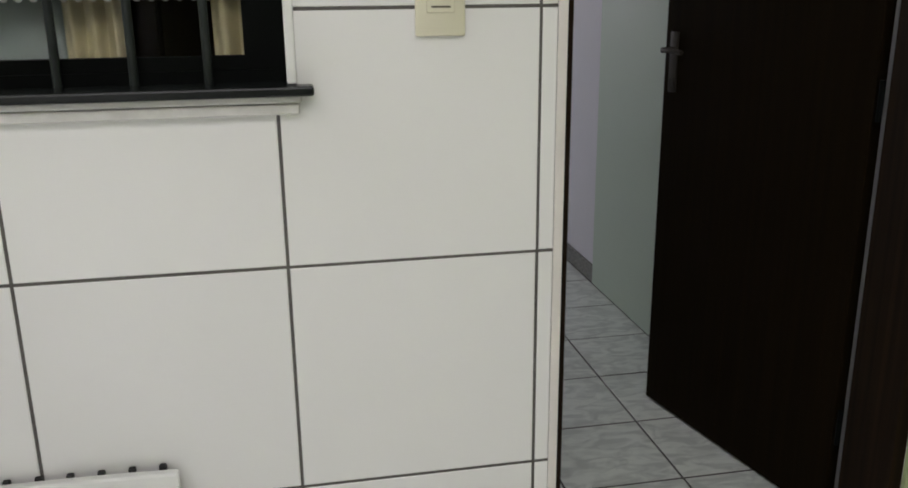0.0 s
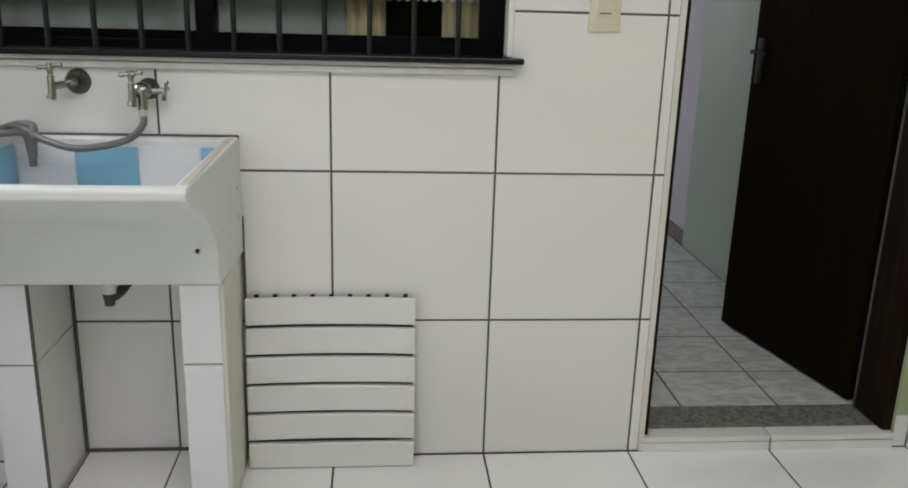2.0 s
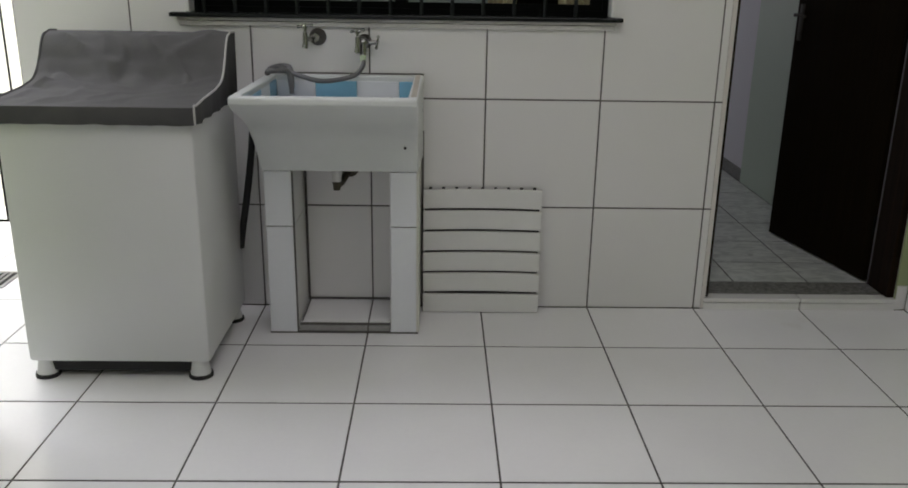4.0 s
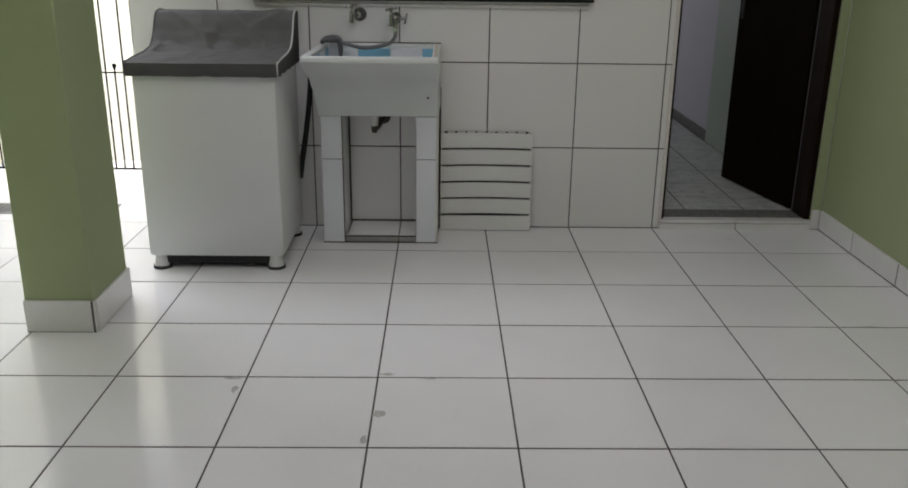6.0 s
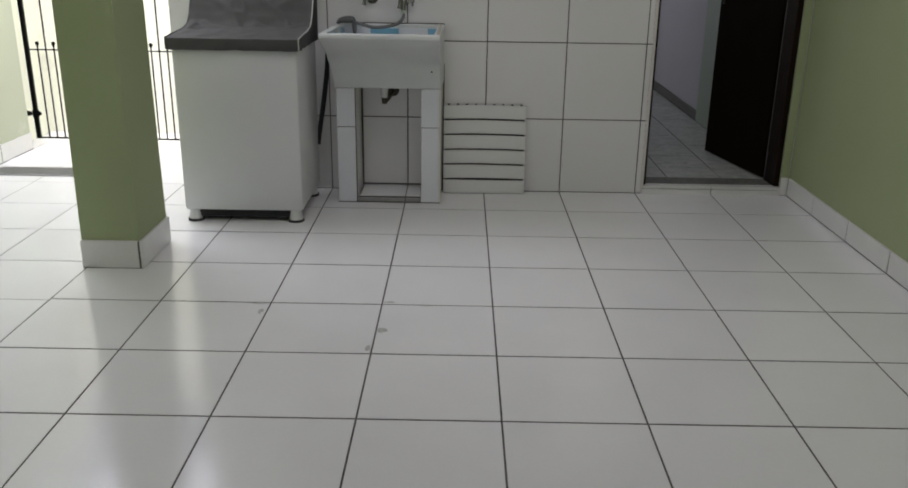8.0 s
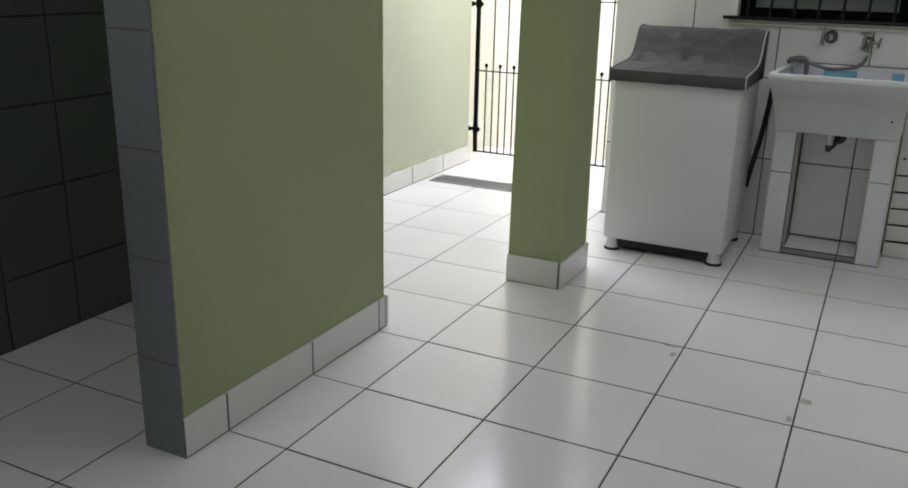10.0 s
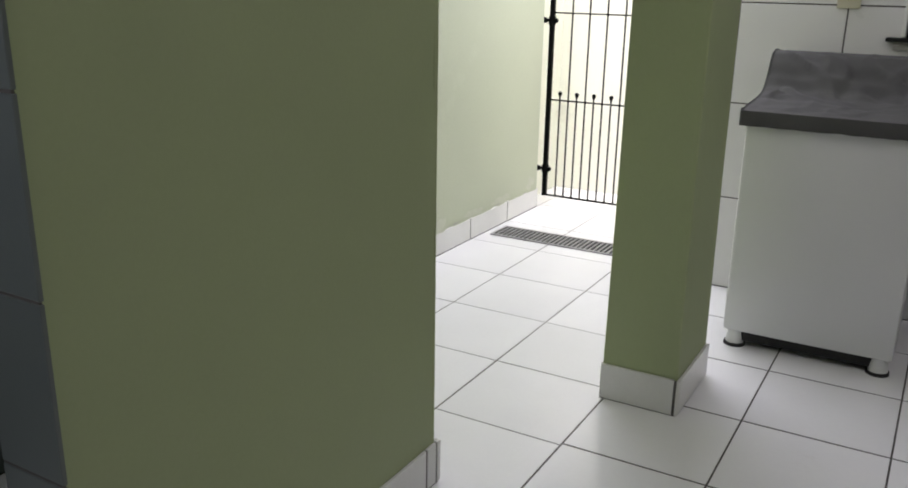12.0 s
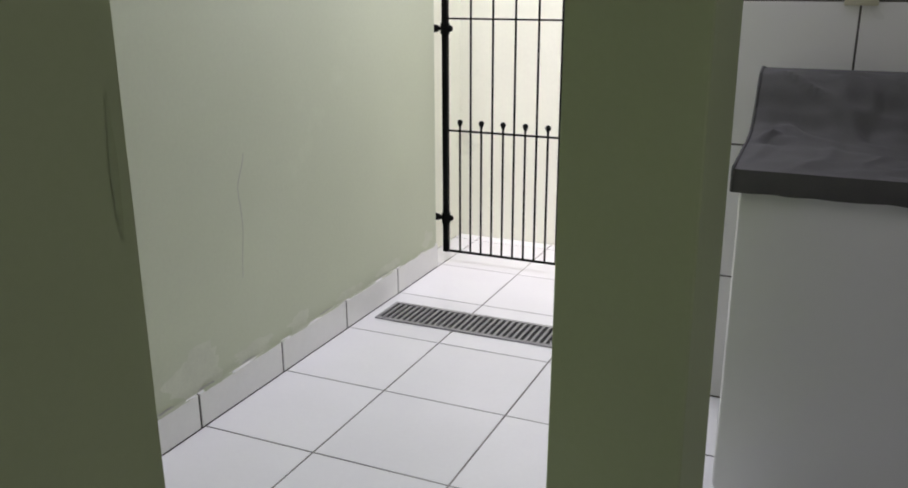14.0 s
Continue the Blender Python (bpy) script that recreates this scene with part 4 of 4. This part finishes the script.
for xa, xb in ((-0.615, -0.253), (-0.247, 0.115)):
    d = part("door", box_mesh(xa, xb, 0.602, 0.619, KF + 0.08, 1.93, bev=0.003), WOOD, cab)
    part("knob", cyl_mesh((xb - 0.03 if xa < -0.4 else xa + 0.03, 0.602, 1.0), (xb - 0.03 if xa < -0.4 else xa + 0.03, 0.585, 1.0), 0.011, seg=12), CHROME, d, smooth=True)
keep_place(cab)

# ---- wear, and one painted shadow edge ----
def blotch(name, parent, turn, place, ru, rv, seed, mat, thick=0.0008):
    """A thin patch with a ragged outline; local x and y run along the surface."""
    bm = bmesh.new()
    ring = []
    for k in range(36):
        a = math.tau * k / 36
        q = 0.72 + 0.42 * noise.noise(Vector((math.cos(a) * 1.6, math.sin(a) * 1.6, seed))) + 0.22 * noise.noise(Vector((math.cos(a) * 5, math.sin(a) * 5, seed + 9)))
        ring.append(bm.verts.new((ru * q * math.cos(a), rv * q * math.sin(a), thick)))
    bm.faces.new(ring)
    ob = part(name, bm, mat, parent)
    ob.matrix_basis = Matrix.Translation(place) @ turn
    return ob


for i, (y, z, ry, rz) in enumerate(((-0.86, 0.19, 0.20, 0.09), (-0.58, 0.15, 0.16, 0.04), (-0.30, 0.155, 0.10, 0.04), (0.06, 0.14, 0.13, 0.03), (0.42, 0.145, 0.15, 0.035), (0.80, 0.17, 0.07, 0.06), (-1.25, 0.16, 0.20, 0.05))):
    blotch("peeled_patch", wall_alley, FACE_EAST, (W_W - 0.008, y, z), ry, rz, i * 3.1, PEELED)
# a shadow's edge near the wall end, drawn as a thin darker line
part("edge_crack", tube_mesh([(-2.4782, -2.1585, 0.16), (-2.4782, -2.1600, 0.34), (-2.4782, -2.1575, 0.52), (-2.4782, -2.1590, 0.76)], 0.0012, 6), SCUFF_SHADE, wall_west)
blotch("scuff", wall_west, FACE_EAST, (-2.4778, -2.170, 1.175), 0.0065, 0.095, 71.0, SCUFF_SHADE)
for i, (y, rz_) in enumerate(((-0.83, 0.005), (-0.62, 0.003), (-0.12, 0.004), (0.35, 0.003), (-1.02, 0.004))):
    blotch("mortar_smear", wall_alley, FACE_EAST, (W_W - 0.0078, y, 0.127), 0.06, rz_, i * 1.7 + 20, SMUDGE)
part("crack", tube_mesh([(W_W - 0.0082, -0.560, 0.83), (W_W - 0.0082, -0.566, 0.80), (W_W - 0.0082, -0.598, 0.73), (W_W - 0.0082, -0.592, 0.66), (W_W - 0.0082, -0.588, 0.58), (W_W - 0.0082, -0.600, 0.50), (W_W - 0.0082, -0.607, 0.42)], 0.0011, 6), SMUDGE, wall_alley)
for i, (x, y, rx, ry) in enumerate(((-1.395, -1.763, 0.045, 0.012), (-1.372, -1.84, 0.014, 0.03), (-0.868, -1.728, 0.035, 0.016), (-0.880, -2.00, 0.028, 0.036), (-0.915, -2.16, 0.015, 0.035), (1.02, -1.296, 0.035, 0.008), (-0.72, -1.76, 0.03, 0.008))):
    blotch("smudge", floor, FACE_UP, (x, y, 0.0002), rx, ry, i * 2.3 + 40, SMUDGE, 0.0005)

for i, (y, ry, rz) in enumerate(((-1.02, 0.16, 0.008), (-0.80, 0.12, 0.011), (-0.52, 0.15, 0.006), (-0.31, 0.10, 0.008), (-0.10, 0.13, 0.005), (0.14, 0.15, 0.006), (0.38, 0.12, 0.005), (0.60, 0.14, 0.007), (0.80, 0.10, 0.009))):
    blotch("paint_lap", wall_alley, FACE_EAST, (W_W + 0.0042, y, 0.125), ry, rz, i * 2.9 + 60, ALLEY_GREEN if i % 3 else PEELED, 0.0006)

# ---- laying the tiles ----
lay_floor(floor, "floor_tile", -5 * P, W_E, -6.7, 0.0, XL, YL, 0.0, FLOOR_TILE, J, 0.0042)
lay_floor(floor, "floor_tile", W_W, -5 * P, -6.7, -2.2, XL, YL, 0.0, FLOOR_TILE)
lay_floor(floor_alley, "floor_tile", W_W, -5 * P, -2.2, N_END, [x - 0.007 for x in XL], [y - 0.012 for y in YL], 0.0, FLOOR_TILE)
lay_floor(floor_alley, "floor_tile", W_W - 0.13, W_W, 0.895, N_END, [], YL, 0.0, FLOOR_TILE)
lay_floor(kitchen_floor, "floor_tile", -0.1, KE - 0.016, 0.195, 4.4, [1.015 - 0.332 * k for k in range(0, 4)], [0.467 + 0.331 * k for k in range(0, 12)], KF, MARBLE, 0.0036, 0.0042)
# the tiled wall: below the window, beside it, above it, and the narrow strip by the door
lay_wall(wall_north, "wall_tile", "S", HOUSE_W, P, 0, 2 * HZ, XL, ZL, 0.0, TILE)
lay_wall(wall_north, "wall_tile", "S", HOUSE_W, -4 * P, 2 * HZ, TOP, [], ZL, 0.0, TILE)
lay_wall(wall_north, "wall_tile", "S", -3 * P, 0, 2 * HZ, WIN[2] - 0.02, XL, [], 0.0, TILE)
lay_wall(wall_north, "wall_tile", "S", -4 * P, WIN[0], 3 * HZ, TOP, [], ZL, 0.0, TILE)
lay_wall(wall_north, "wall_tile", "S", WIN[1], P, 3 * HZ, TOP, [], ZL, 0.0, TILE)
lay_wall(wall_north, "wall_tile", "S", WIN[0], WIN[1], WIN[3], TOP, XL, ZL, 0.0, TILE)
notched_tile(wall_north, [(-4 * P + J, 2 * HZ + J), (-3 * P - J, 2 * HZ + J), (-3 * P - J, WIN[2] - 0.022), (WIN[0] - J, WIN[2] - 0.022), (WIN[0] - J, 3 * HZ - J), (-4 * P + J, 3 * HZ - J)])
notched_tile(wall_north, [(J, 2 * HZ + J), (P - J, 2 * HZ + J), (P - J, 3 * HZ - J), (WIN[1] + J, 3 * HZ - J), (WIN[1] + J, WIN[2] - 0.022), (J, WIN[2] - 0.022)])
lay_wall(wall_north, "wall_tile", "S", P, DOOR[0] - 0.017 + J, 0, TOP, [], ZL, 0.0, TILE)
lay_wall(wall_north, "wall_tile", "S", DOOR[0], DOOR[1], DOOR[2], TOP, [], ZL, 0.0, TILE)
lay_wall(wall_north, "skirting_tile", "S", DOOR[1], W_E, 0, 0.112, [], [], -0.004, SKIRT, t=0.006)
lay_wall(wall_kitchen_east, "wall_tile", "W", 0.20, 2.07, KF, 2.4, [], [1.34, 1.90], KE - 0.02, KITCHEN_TILE)
lay_wall(wall_bath_west, "wall_tile", "E", -4.8, -2.27, 0, TOP, BATH_U, BATH_Z, W_W, BATH_TILE)
part("mortar_bed", boxes((-2.629, -2.4785, -3.2865, -3.2815, 0, 2.12)), GROUT, wall_west)
lay_wall(wall_west, "jamb_tile", "S", -2.632, -2.471, 0, 2.12, [], BATH_J, -3.289, BATH_TILE)
# skirtings, on thin mortar beds
part("mortar_bed", boxes((W_E - 0.0005, W_E + 0.0085, -6.7, -0.005, 0, 0.104)), GROUT, wall_east)
part("mortar_bed", boxes((-2.4785, -2.4715, -3.287, -2.134, 0, 0.127)), GROUT, wall_west)
part("mortar_bed", boxes((W_W - 0.0085, W_W + 0.0015, -2.1, 0.893, 0, 0.117)), GROUT, wall_alley)
part("mortar_bed", boxes((-2.2645, -2.0005, -1.3925, -1.0115, 0, 0.124)), GROUT, column)
lay_wall(wall_west, "skirting_tile", "N", -2.63, -2.480, 0, 0.135, [], [], -2.124, SKIRT, t=0.02)
lay_wall(wall_east, "skirting_tile", "W", -6.7, -0.006, 0, 0.112, YL, [], W_E - 0.004, SKIRT, t=0.012, j=0.0042)
lay_wall(wall_west, "skirting_tile", "E", -3.289, -2.147, 0, 0.135, YL, [], -2.469, SKIRT, t=0.009, j=0.0042)
lay_wall(wall_west, "skirting_tile", "E", -2.147, -2.124, 0, 0.135, [], [], -2.469, SKIRT, t=0.009)
lay_wall(wall_alley, "skirting_tile", "E", -2.1, 0.895, 0, 0.125, [y - 0.032 for y in YL], [], W_W + 0.004, SKIRT, t=0.012, j=0.0045)
